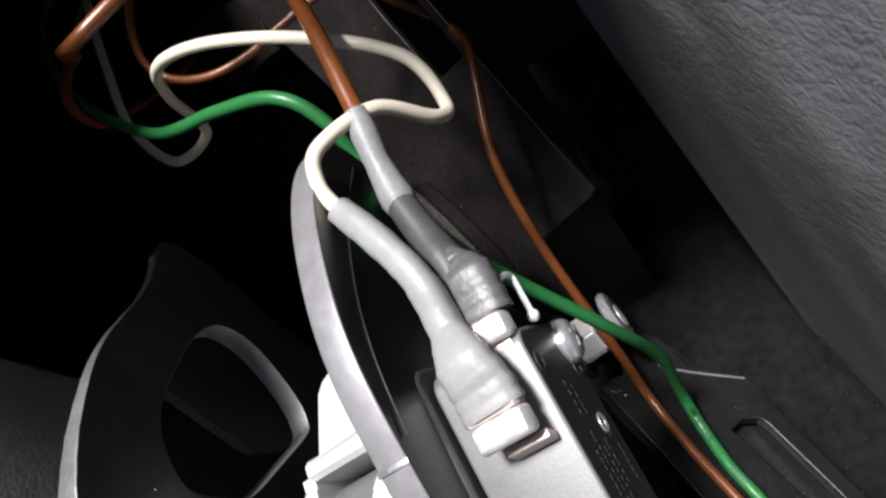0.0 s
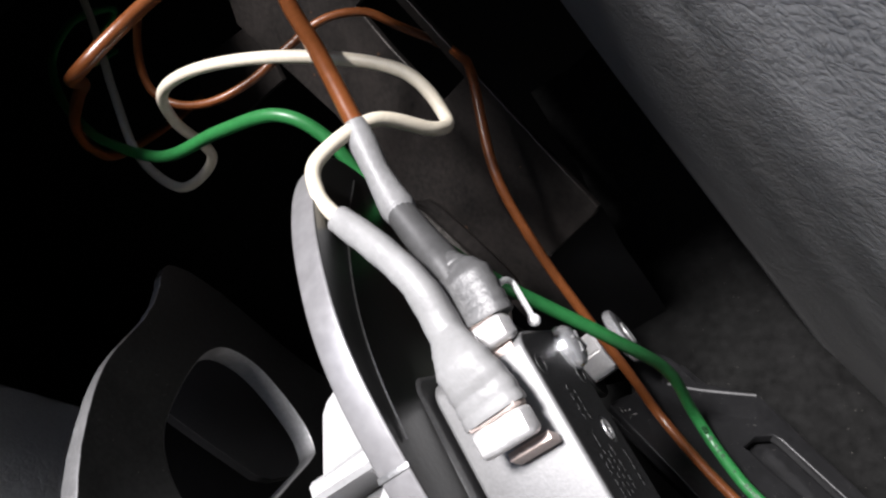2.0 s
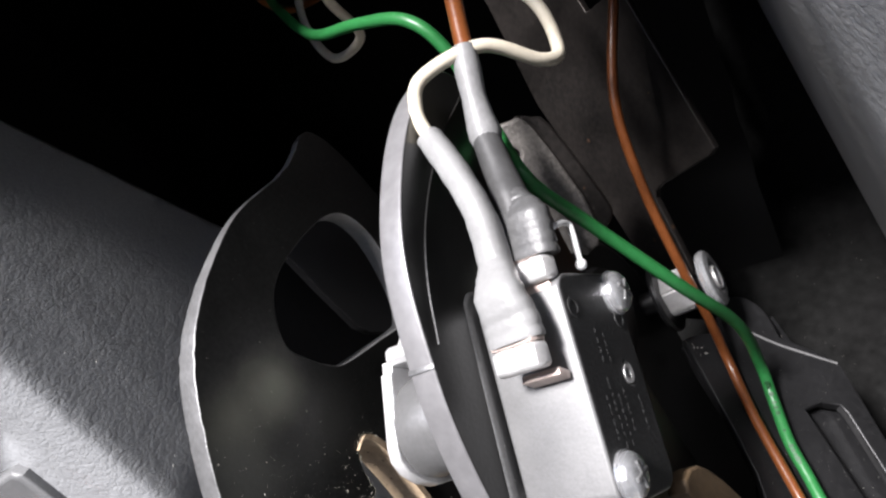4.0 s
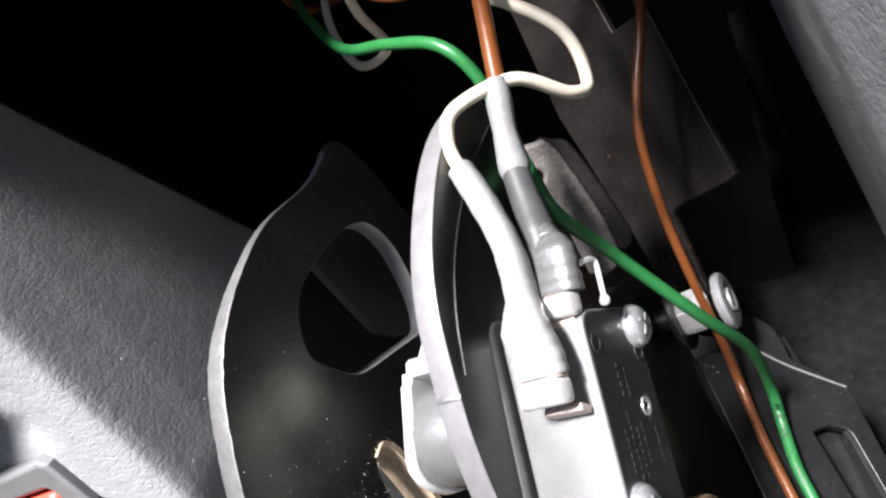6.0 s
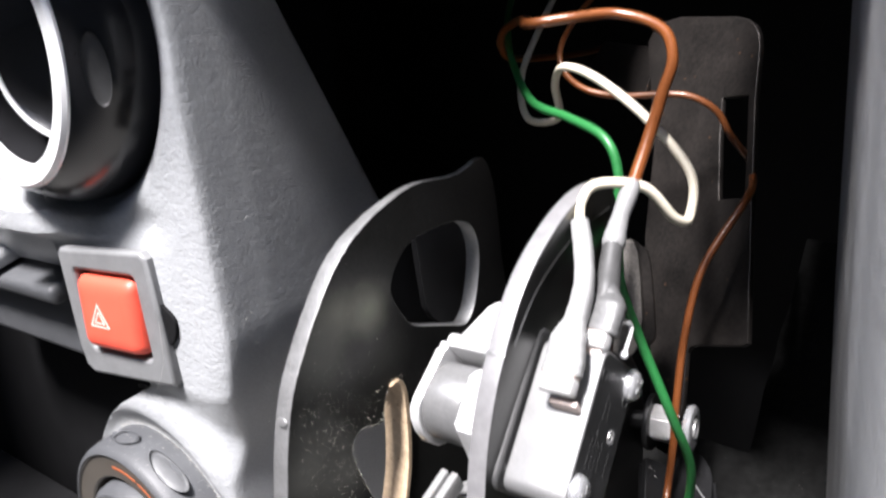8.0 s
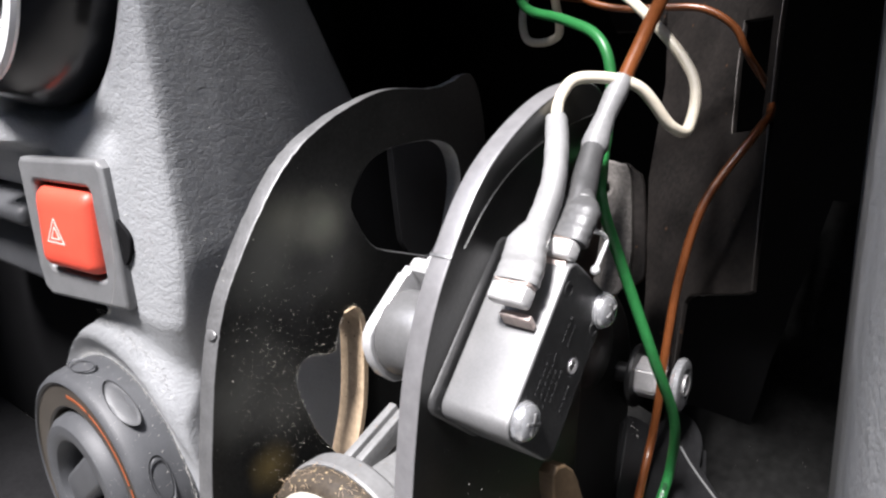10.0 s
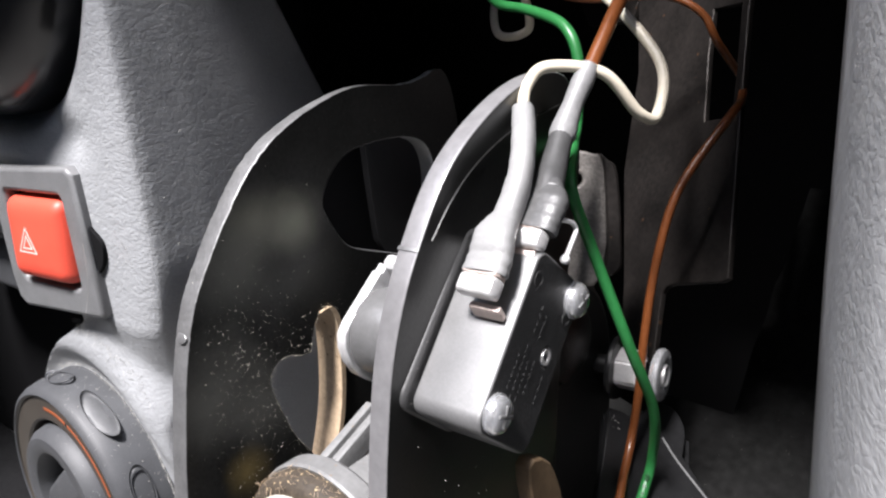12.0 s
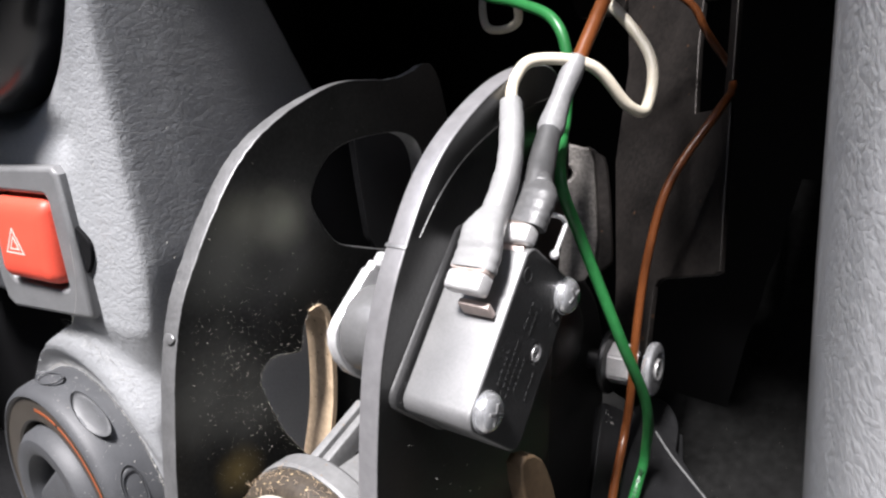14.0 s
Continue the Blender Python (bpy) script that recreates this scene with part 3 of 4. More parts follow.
for i in range(4):
    for j in range(len(line) - 1):
        bm.faces.new((a[i][j], a[i][j + 1], a[(i + 1) % 4][j + 1], a[(i + 1) % 4][j]))
part("slot_lining", bm, TAN, quadrant, "tan fibre slot lining", False)

panel = part("wall_inner_left", moved(sheet([(133.8, -27), (134.2, -40), (135, -54), (137, -58), (141, -62), (148, -65), (160, -66), (160, -27)], [], 2, 0.2, True), Matrix.Translation((-142, 0, 0)) @ ALONG), (INNER, VOID_SHADE))
# black sheet added behind the hole to stand for its shade
back_panel = part("wall_inner_shade", moved(sheet([(116, -30), (116, -50), (122, -70), (172, -74), (172, -30)], [], 1.5, 0.3), Matrix.Translation((-150, 0, 0)) @ ALONG), VOID_SHADE)
tagged(back_panel, "added black sheet that keeps the quadrant plate's hole dark", "wall", kind="structure")
tagged(panel, "dark inner bracket wall behind the quadrant plate", "wall", kind="structure")

P2 = [(66, -128), (64.5, -100), (65, -82), (66.5, -69), (68.5, -57), (70.8, -47.3), (74.4, -38.5), (78.3, -32), (84.6, -23.6), (91.6, -17.9), (102.6, -12.6), (113, -10.2), (121, -11.2), (125, -17), (126, -28), (123, -42), (119, -58), (116, -78), (114, -104), (114, -128)]
carrier = thing("switch_carrier", (-75, 90, -128), "black moulded carrier plate with a bright worn rim", "mechanism plate")
bm = moved(sheet(smooth2d(P2, 5), [], 4.0, 0.35, True), Matrix.Translation((-77, 0, 0)) @ ALONG)
for v in bm.verts:
    # it leans away from the switch towards its foot
    v.co.x += 0.022 * min(0.0, v.co.z + 20)
part("plate", bm, (CARRIER, WORN_EDGE), carrier)
rib = [(-72.95, 81, -31.5), (-72.95, 86.5, -26.4), (-72.95, 93, -22.3), (-72.95, 101, -19.2), (-72.95, 110, -17.2), (-72.95, 121, -16.2)]
part("rib", tube(rib, 0.17, 6, 6), CARRIER, carrier)
for y, z, tilt in ((78.1, -32.2, 40), (65.2, -78.2, 8)):
    # a hairline crack across the rim
    part("crack", moved(box((4.2, 0.7, 0.1), (0, 0, 0), 0.05), Matrix.Translation((-75 + 0.022 * (z + 20), y, z)) @ Matrix.Rotation(radians(tilt), 4, "X")), PLATE_EDGE, carrier)


# ---- microswitch ----
# its own frame: u along its length (up and ahead), v into its depth, w = x


def sw(u, v, w):
    """A point of the switch: u along, v deep, w across from the carrier, in millimetres."""
    return Vector((-69.3 + w, 71.6 + 0.66 * u + 0.75 * v, -55.2 + 0.75 * u - 0.66 * v))


SW_M = Matrix(((0, 0, 1, -69.3), (0.66, 0.75, 0, 71.6), (0.75, -0.66, 0, -55.2), (0, 0, 0, 1)))


switch = thing("microswitch", (-66, 88, -60), "black plastic microswitch screwed to the carrier plate", "switch")
# narrow faces take the glare-grey colour, the flat sides stay black
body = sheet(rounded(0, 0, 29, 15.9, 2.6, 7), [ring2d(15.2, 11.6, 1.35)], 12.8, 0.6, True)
body = part("body", moved(body, Matrix.Translation((-3.2, 0, 0)) @ SW_M), (SWITCH_MATT, SWITCH_GLARE), switch)
cover = sheet(rounded(-0.4, -1.5, 31.0, 15.9, 2.6, 7), [], 2.6, 0.9)
part("cover", moved(cover, Matrix.Translation((-6.3, 0, 0)) @ SW_M), SWITCH_COVER, switch, "dark grey cover")
insert = lathe([(0.7, -1.0), (0.7, 0.1), (1.25, 0.15), (1.3, 0.0), (1.3, -1.0)], 20)
part("eyelet", moved(insert, Matrix.Translation(sw(15.2, 11.6, 9.5)) @ Matrix.Rotation(radians(90), 4, "Y")), NICKEL, switch, "small nickel eyelet")
for u, v in ((22.5, 13.6), (24.5, 2.2)):
    mark = moved(lathe([(0.9, 0), (0.9, 0.12), (1.3, 0.12), (1.3, 0)], 20), Matrix.Translation(sw(u, v, 9.58)) @ Matrix.Rotation(radians(90), 4, "Y"))
    part("moulding_ring", mark, SWITCH_MATT, switch)
# writing on the side that cannot be read
random.seed(21)
marks = []
for v, u0, u1 in ((4.2, 8, 13.5), (5.8, 7, 15.5), (7.4, 7, 13), (9.0, 8.5, 13.5), (6.2, 17.6, 21.5), (8.0, 17.4, 20.8), (12.8, 8, 13)):
    u = u0
    while u < u1:
        lu = random.uniform(0.4, 0.8)
        marks.append(moved(box((lu, random.uniform(0.6, 0.95), 0.07), (0, 0, 0)), Matrix.Translation(sw(u, v, 9.61)) @ Matrix(((0, 0, 1, 0), (0.66, 0.75, 0, 0), (0.75, -0.66, 0, 0), (0, 0, 0, 1)))))
        u += lu + random.uniform(0.25, 0.5)
worn = part("moulded_writing", join(*marks), SWITCH_MATT, switch)
tagged(worn, "worn moulded marks on the switch's side", "", kind="stuff")


def cross_screw(p, r, turn):
    """A pan head with a cross recess, its axis along x."""
    ob = thing("cross_head_screw", p, "bright zinc cross-head screw in the switch's corner", "screw", "screws of the switch")
    head = lathe([(0, 1.5), (r * 0.5, 1.42), (r * 0.82, 1.1), (r * 0.97, 0.6), (r, 0.15), (r, -0.4), (0, -0.4)], 28)
    rot = Matrix.Translation(p) @ Matrix.Rotation(radians(90), 4, "Y")
    part("head", moved(head, rot), ZINC, ob)
    slot = join(box((r * 1.15, 0.55, 0.5), (0, 0, 1.36), 0.08), box((0.55, r * 1.15, 0.5), (0, 0, 1.36), 0.08))
    part("recess", moved(slot, rot @ Matrix.Rotation(radians(turn), 4, "Z")), DARK_EDGE, ob, "dull cross recess")
    washer = lathe([(r * 0.6, -0.1), (r * 1.08, -0.1), (r * 1.08, -0.5), (r * 0.6, -0.5)], 28)
    part("washer", moved(washer, rot), ZINC, ob)
    part("shank", moved(lathe([(1.4, -0.3), (1.4, -17), (0, -17)], 16), rot), ZINC, ob)
    return ob


cross_screw(Vector((-59.2, 99.2, -44.9)), 2.9, 20)
cross_screw(Vector((-59.2, 76.4, -54.6)), 2.9, 65)

# ---- terminals and spade connectors ----
# terminal tabs that leave the switch's long face
def terminal(base, label, low, high):
    """A flat tab that leaves the switch and bends along it. low, high: the two legs' centres and sizes in the switch's frame."""
    ob = thing("terminal_tab", base, label, "terminal", "terminal tabs")
    part("tab", moved(box(low[1], (0, 0, 0), 0.12), SW_M @ Matrix.Translation(low[0]) @ Matrix.Rotation(radians(low[2]), 4, "Z")), BRASS, ob)
    part("bent_tab", moved(box(high[1], (0, 0, 0), 0.12), SW_M @ Matrix.Translation(high[0])), BRASS, ob)
    return ob


terminal(sw(17, 0, 5), "flat brass terminal tab of the switch", ((17.0, -1.7, 5.5), (1.0, 2.4, 5.4), 18), ((20.6, -3.6, 5.2), (4.6, 0.8, 5.0)))
terminal(sw(29, 2, 5), "flat brass terminal tab at the switch's upper end", ((28.0, 0.6, 6.0), (2.0, 0.8, 5.0), 0), ((31.0, 0.6, 6.0), (4.0, 0.8, 5.0)))


def spade(name, label, m, path, radii, mat, sleeve_label):
    """A spade connector in the frame m (u along, v deep, w across) with a shrink sleeve that narrows to the wire."""
    ob = thing(name, m @ Vector((0, 0, 0)), label, "connector", "spade connectors")
    shell = sheet([(-3.5, -0.6), (-3.0, -1.5), (-1.4, -1.8), (-0.5, -1.5), (0.5, -1.5), (1.4, -1.8), (3.0, -1.5), (3.5, -0.6), (3.5, 0.7), (3.0, 1.3), (-3.0, 1.3), (-3.5, 0.7)], [], 3.2, 0.7)
    part("shell", moved(shell, m @ Matrix(((0, 0, 1, 0), (0, 1, 0, 0), (1, 0, 0, 0), (0, 0, 0, 1)))), NICKEL, ob, "bright nickel spade shell")
    rim = sheet([(-2.9, -1.5), (2.9, -1.5), (3.3, -0.9), (3.3, 0.9), (2.9, 1.3), (-2.9, 1.3), (-3.3, 0.9), (-3.3, -0.9)], [], 1.0, 0.2)
    part("crimp", moved(rim, m @ Matrix.Translation((3.2, 0, 0)) @ Matrix(((0, 0, 1, 0), (0, 1, 0, 0), (1, 0, 0, 0), (0, 0, 0, 1)))), BRASS, ob, "brass crimp edge")
    p = catmull(path, 8)
    n = len(p)
    bm = bmesh.new()
    across, deep = (m.to_3x3() @ Vector((0, 0, 1))).normalized(), (m.to_3x3() @ Vector((0, 1, 0))).normalized()
    rings = []
    for i, q in enumerate(p):
        d = (p[min(i + 1, n - 1)] - p[max(i - 1, 0)]).normalized()
        s = (across - d * across.dot(d)).normalized()
        t = d.cross(s).normalized()
        u = i / (n - 1) * (len(radii) - 1)
        k = min(int(u), len(radii) - 2)
        ra = [radii[k][j] + (radii[k + 1][j] - radii[k][j]) * (u - k) for j in (0, 1)]
        wob = 1 + 0.02 * math.sin(i * 1.3) + 0.018 * math.sin(i * 0.47 + 1) + 0.012 * math.sin(i * 2.9)
        ring = []
        for j in range(20):
            a = 2 * math.pi * j / 20
            ca, sa = math.cos(a), math.sin(a)
            ca, sa = math.copysign(abs(ca) ** 0.75, ca), math.copysign(abs(sa) ** 0.75, sa)
            ring.append(bm.verts.new(q + s * ra[0] * wob * ca + t * ra[1] * wob * sa))
        rings.append(ring)
    for a, b in zip(rings, rings[1:]):
        for j in range(20):
            bm.faces.new((a[j], a[(j + 1) % 20], b[(j + 1) % 20], b[j]))
    bm.faces.new(rings[0])
    bm.faces.new(rings[-1])
    part("sleeve", bm, mat, ob, sleeve_label)
    return ob


C1 = SW_M @ Matrix.Translation((18.0, -4.7, 4.8))
spade("spade_connector", "spade connector in pale grey shrink tube, on the lower terminal", C1,
      [sw(21.6, -4.7, 4.8), sw(24.5, -4.7, 4.7), sw(28, -5.0, 4.3), (-65.8, 90.9, -29.2), (-65.9, 94.8, -24.2), (-68.3, 99.9, -19.6), (-71.6, 105.2, -15.2)],
      [(3.7, 1.9), (3.75, 2.0), (3.2, 2.0), (2.1, 2.0), (1.9, 1.9), (1.85, 1.85), (1.85, 1.85)], SHRINK_CLEAR, "pale shrink tube")
C2 = SW_M @ Matrix.Translation((28.4, 0.5, 6.0))
upper = spade("spade_connector", "spade connector in dark grey shrink tube, on the upper terminal", C2,
      [sw(31.6, 0.6, 6.4), sw(34.2, 0.8, 6.5), sw(37.0, 1.2, 6.4), (-63.4, 98.6, -27.4), (-64.0, 100.2, -26.3)],
      [(4.1, 1.8), (4.2, 1.9), (4.0, 2.0), (2.9, 2.1), (2.2, 2.0)], SHRINK_MID, "grey flattened shrink tube")
part("dark_sleeve", tube([(-63.6, 97.8, -28.1), (-64.1, 100.3, -26.3), (-65.2, 104.0, -23.5), (-66.3, 108.2, -20.0)], 2.2, 7, 18, [2.35, 2.5, 2.2, 2.0]), SHRINK_DARK, upper, "dark shrink tube")
sleeve = thing("wire_sleeve", (-66.4, 108.4, -20.2), "grey shrink sleeve over the brown wire's joint", "sleeve")
part("collar", tube([(-66.2, 107.3, -20.8), (-66.35, 108.6, -19.8), (-66.5, 110, -18.3)], 2.2, 4, 16, [1.9, 2.35, 2.2]), SHRINK, sleeve)
part("tube", tube([(-66.5, 109.8, -18.5), (-66.4, 112.5, -15.2), (-66, 115, -12), (-65.6, 117.2, -9.4)], 1.9, 6, 16, [2.15, 1.75, 1.95, 1.65]), SHRINK, sleeve)

# small bent spring contact at the switch's far corner
spring = thing("spring_clip", (-63, 102, -40), "small bright bent spring clip with a ball end", "clip")
bm = tube([(-59.0, 96.1, -36.7), (-59.0, 97.6, -35.2), (-59.0, 99.3, -33.4), (-59.1, 99.5, -32.7), (-59.2, 98.6, -31.7), (-59.6, 96.9, -30.9), (-61.5, 96.2, -31.0)], 0.4, 5, 10)
bmesh.ops.create_uvsphere(bm, u_segments=14, v_segments=8, radius=0.8, matrix=Matrix.Translation((-59.0, 95.9, -36.9)))
part("wire", bm, CLIP, spring)


# ---- wires ----
def wire(name, label, points, radius, mat, group="wires"):
    ob = part(name, tube(points, radius, 10, 12), mat)
    return tagged(ob, label, "wire", group)


def print_marks(ob, stations, radius, toward):
    """Small dark bars of worn print along a wire."""
    for a, b in zip(stations, stations[1:]):
        a, b = Vector(a), Vector(b)
        d = (b - a).normalized()
        w = (Vector(toward) - a)
        w = (w - d * w.dot(d)).normalized()
        if random.random() < 0.3:
            continue
        q = a + w * (radius - 0.07)
        m = frame3(q, d, w.cross(d))
        part("print_mark", moved(box((random.uniform(0.35, 0.8), random.uniform(0.5, 0.9), 0.16), (0, 0, 0)), m), GREEN_DARK, ob)


wire("cream_wire", "cream insulated wire in a loose double loop above the switch",
     [(-69.4, 102.0, -18.2), (-71.5, 105.0, -15.0), (-72.6, 108.2, -11.6), (-70.8, 111.9, -8.9), (-63.7, 118.2, -10.8), (-59.7, 123.3, -18.2), (-58.5, 128.3, -19.1), (-60.0, 132.7, -10.4), (-71.5, 136.9, 0.6), (-86.2, 143.2, 8.9), (-98.0, 149.5, 11.1), (-104.8, 156.9, 6.1), (-109.1, 164.9, -3.9), (-123.0, 171.2, -4.7), (-133.1, 185.7, 6.0), (-136.8, 205.7, 20.4), (-138, 235, 45), (-138, 260, 80)], 1.04, CREAM)
wire("brown_wire", "thick brown insulated wire that arches out of the grey sleeve",
     [(-66, 113.6, -13.4), (-65.8, 118.0, -9.2), (-65.9, 127.2, -0.7), (-67.7, 138.1, 5.6), (-69.3, 148.3, 11.9), (-74.6, 155.2, 18.3), (-85.9, 155.9, 22.5), (-95.7, 148.7, 22.7), (-105.2, 146.2, 22.4), (-112.7, 155.9, 23.3), (-119.1, 168.8, 23.0), (-128.8, 179.7, 23.1), (-139.1, 187.2, 20.4), (-150, 201, 15), (-160, 226, 9), (-170, 290, 5), (-172, 327, 5)], 1.3, BROWN)
wire("brown_wire", "thin brown wire bowed across the opening's dark depth",
     [(-62, 181, -18), (-63.6, 170.5, -9.6), (-66.6, 169.4, -3.4), (-73.2, 168.3, 0.7), (-81.8, 166.5, 1.5), (-90.9, 164.7, 1.7), (-99.2, 164.0, 3.6), (-106.0, 165.6, 7.6), (-109.4, 168.5, 13.0), (-110.5, 176, 19), (-112, 192, 26), (-116, 220, 34), (-118, 262, 50), (-120, 327, 60)], 0.85, BROWN)
wire("brown_wire", "brown wire that runs down past the black bracket",
     [(-62, 181, -18), (-58.5, 172, -22), (-57.5, 161.8, -24.5), (-63.5, 149.9, -38.1), (-65.6, 143.2, -53.0), (-66.2, 138.6, -68.6), (-66.8, 136.6, -82.4), (-67.0, 133.4, -91.4), (-64.6, 123.7, -97.3), (-61.4, 114.3, -102.5), (-59.2, 107.6, -107), (-57.6, 100, -118), (-58, 97, -150), (-60, 100, -190), (-62, 108, -229.5)], 0.95, BROWN)
green_wire = wire("green_wire", "green insulated wire draped behind the switch and down",
     [(-190, 327, 40), (-188, 300, 40), (-173.4, 286.1, 41.7), (-155.3, 278.5, 43.0), (-149.3, 261.6, 43.6), (-149.4, 241.9, 44.1), (-151.2, 222.6, 38.5), (-148.2, 205.8, 28.2), (-140.0, 190.3, 18.1), (-125.4, 169.6, 10.9), (-106.4, 147.3, 3.2), (-90, 136.5, 0.5), (-78.4, 130.6, -3.0), (-74.4, 128.7, -10), (-74.2, 127.1, -20.2), (-70.0, 118.0, -24.0), (-66.2, 110.8, -29.9), (-65.2, 116.0, -42.4), (-59.8, 118.9, -61.0), (-58.5, 126.6, -78.0), (-61.2, 131.5, -92.5), (-61.5, 128.0, -98.4), (-60.2, 120.1, -102.1), (-58.4, 114.6, -105.0), (-56.4, 108, -109), (-54.6, 101, -120), (-54, 98, -150), (-56, 102, -190), (-58, 110, -229.5)], 1.08, GREEN)


random.seed(11)
print_marks(green_wire, catmull([(-61.2, 131.5, -92.5), (-61.5, 128.0, -98.4), (-60.2, 120.1, -102.1), (-58.4, 114.6, -105.0)], 8)[4:], 1.08, (-12, 12, 8))

# ---- brackets and fixings on the right ----
PLATE_N = Vector((-0.448, -0.806, 0.388))
PU = Vector((0.874, -0.486, 0.0)).normalized()
PM = frame3((-53.1, 154.3, -58.1), PU, PLATE_N.cross(PU))


def pm2(x, y, z):
    q = PM.inverted() @ Vector((x, y, z))
    return q.x, q.y


bracket = thing("slotted_bracket", (-53.1, 154.3, -58.1), "grey sheet-metal bracket with a slot and light rust", "bracket")
outline = [pm2(*q) for q in ((-53.1, 154.3, -58.1), (-54.4, 155, -59.4), (-68.0, 160.3, -64.0), (-69.7, 160.4, -64.9), (-70.4, 160.3, -66.4), (-69.3, 156, -76), (-68, 148, -92), (-78, 152, -92), (-83.5, 166.4, -68.2), (-91.4, 183, -42.8), (-94, 194, -18), (-100, 207, 2), (-103, 214, 12), (-100, 216, 17), (-90, 212, 18.2), (-70, 200.5, 17.2), (-66.8, 198, 16.6), (-64.2, 195.8, 15.2), (-62.4, 193.8, 12.8), (-61.4, 192, 9.5), (-60.5, 185, -4), (-58.5, 174, -22), (-55, 160, -47))]
slot = [pm2(*q) for q in ((-63, 186.6, -2.4), (-71.1, 190.6, -3.3), (-70.2, 184.5, -13.5), (-67.8, 176, -28), (-60, 173, -26.5), (-61, 178.5, -17))]
part("plate", moved(sheet(outline, [slot], 1.6, 0.3), PM), SHEET, bracket)
bm = moved(sheet([pm2(*q) for q in ((-100, 212, 10), (-104, 215, 10), (-126, 228, 12), (-130, 231, 2), (-120, 222, -8), (-102, 208, -6))], [], 1.6, 0.2), Matrix.Translation((0, 4, 0)) @ PM)
part("back_plate", bm, SHEET, bracket)

cast = thing("cast_bracket", (-75, 135, -50), "rough cast metal lug with a smooth rim", "bracket")
LUG = frame3((-75.5, 135, -41), (0.82, 0.57, 0), (-0.06, 0.2, 0.97))
lug = [(-6, -13), (1.5, -12.5), (2.6, 9.5), (0.5, 12.5), (-5, 13.5), (-9, 11)]
part("lug", moved(sheet(smooth2d(lug, 3), [ring2d(-3.4, 7.4, 1.5)], 5, 0.5), LUG @ Matrix.Translation((0, 0, -5))), CAST, cast)
part("smooth_rim", moved(sheet(smooth2d([(1.6, -12.8), (4.6, -12), (5.4, -8), (5.2, 8), (3.4, 11), (1.4, 12.6), (2.4, 9), (2.4, -6)], 3), [], 6.5, 0.6), LUG @ Matrix.Translation((0, 0, -5.6))), SHEET, cast, "smooth grey rim")

arm = thing("column_bracket", (-80, 125, -128), "black moulded column bracket beside the switch, dark and satin", "bracket")
bm = moved(sheet(smooth2d([(112, -128), (104, -104), (105, -84), (110, -66), (118, -56), (130, -54), (142, -60), (148, -72), (148, -90), (144, -110), (142, -128)], 4), [], 9, 1.6), Matrix.Translation((-88, 0, 0)) @ ALONG)
part("arm", bm, BLACK_ARM, arm)
part("boss", moved(lathe([(0, 3.0), (6.5, 2.8), (8.6, 1.8), (9.6, -0.6), (9.8, -4)], 40), Matrix.Translation((-79.5, 128, -68)) @ Matrix.Rotation(radians(90), 4, "Y")), BLACK_STEEL, arm, "round satin boss")

# black steel bracket with a bolt, nut and slot
foot = thing("black_bracket", (-62, 135, -128), "black painted steel bracket with a slot and dusty edge", "bracket")
BM = frame3((-74.1, 135.3, -88.6), (0.74, -0.09, -0.67), (0.19, 0.98, 0.08))
ear = catmull([(3.4, 12.5, 0), (4.4, 16.4, 0), (7.4, 18.4, 0), (11.4, 17.4, 0), (14.3, 14.4, 0), (16.3, 11.2, 0)], 4)
slot = [(23.0, -3.8), (25.5, -1.2), (28.9, -0.4), (30.3, -1.4), (40.2, -14.9), (47, -25), (43.5, -31), (34.7, -17.9)]
bm = moved(sheet([(-1.5, 3.2), (0.6, 5.2), (3.6, 6.9), *[(p.x, p.y) for p in ear], (27.2, 9.7), (28.4, 9.0), (36.2, -2.9), (50, -23), (66, -48), (38, -60), (23.7, -35.1), (16.4, -20.5), (7.8, -8.9)], [slot], 2.2, 0.3), BM @ Matrix.Translation((0, 0, -2.2)))
part("top", bm, BLACK_STEEL, foot)
# thin pale rod that paints the glint along the far edge
rail = [(10.4, 10.0, 0), (16.5, 9.1, 0), (27.6, 9.0, 0)]
part("edge_glint", moved(tube(rail, 0.27, 3, 8), BM), DARK_EDGE, foot, "pale rod along the bracket's edge, standing for its glint")
bm = moved(sheet([(0, 0), (60, 0), (60, -22), (0, -22)], [], 2.0, 0.3), frame3(BM @ Vector((-1.4, 3.0, -2.4)), (0.33, -0.77, -0.55), (-0.6, -0.5, 0.4)))
part("web", bm, BLACK_STEEL, foot)
part("slot_floor", moved(box((15, 9, 0.8), (0, 0, 0), 0.2), BM @ Matrix.Translation((29.5, -4.5, -5.5)) @ Matrix.Rotation(radians(-30), 4, "Z")), SHEET, foot)

bolt = thing("bolt_and_nut", (-68, 143.5, -80), "zinc bolt and hex nut with an oily washer", "bolt")
BX = Matrix.Translation((-64.4, 143.1, -78.6)) @ Matrix.Rotation(radians(6), 4, "Z") @ Matrix.Rotation(radians(90), 4, "Y")
part("flange", moved(lathe([(2.0, -1.5), (2.0, 0.6), (2.6, 1.0), (4.4, 1.1), (5.6, 0.7), (6.0, 0), (5.7, -0.9), (4.0, -1.6), (2.0, -1.5)], 36), BX), ZINC, bolt, "round zinc flange")
part("rivet_core", moved(lathe([(0, -0.6), (1.3, -0.6), (1.5, 0.9), (2.3, 1.25), (2.5, 0.6), (2.4, -1.0)], 28), BX), NICKEL, bolt)
nut = bmesh.new()
bmesh.ops.create_cone(nut, cap_ends=True, segments=6, radius1=4.9, radius2=4.9, depth=5.5)
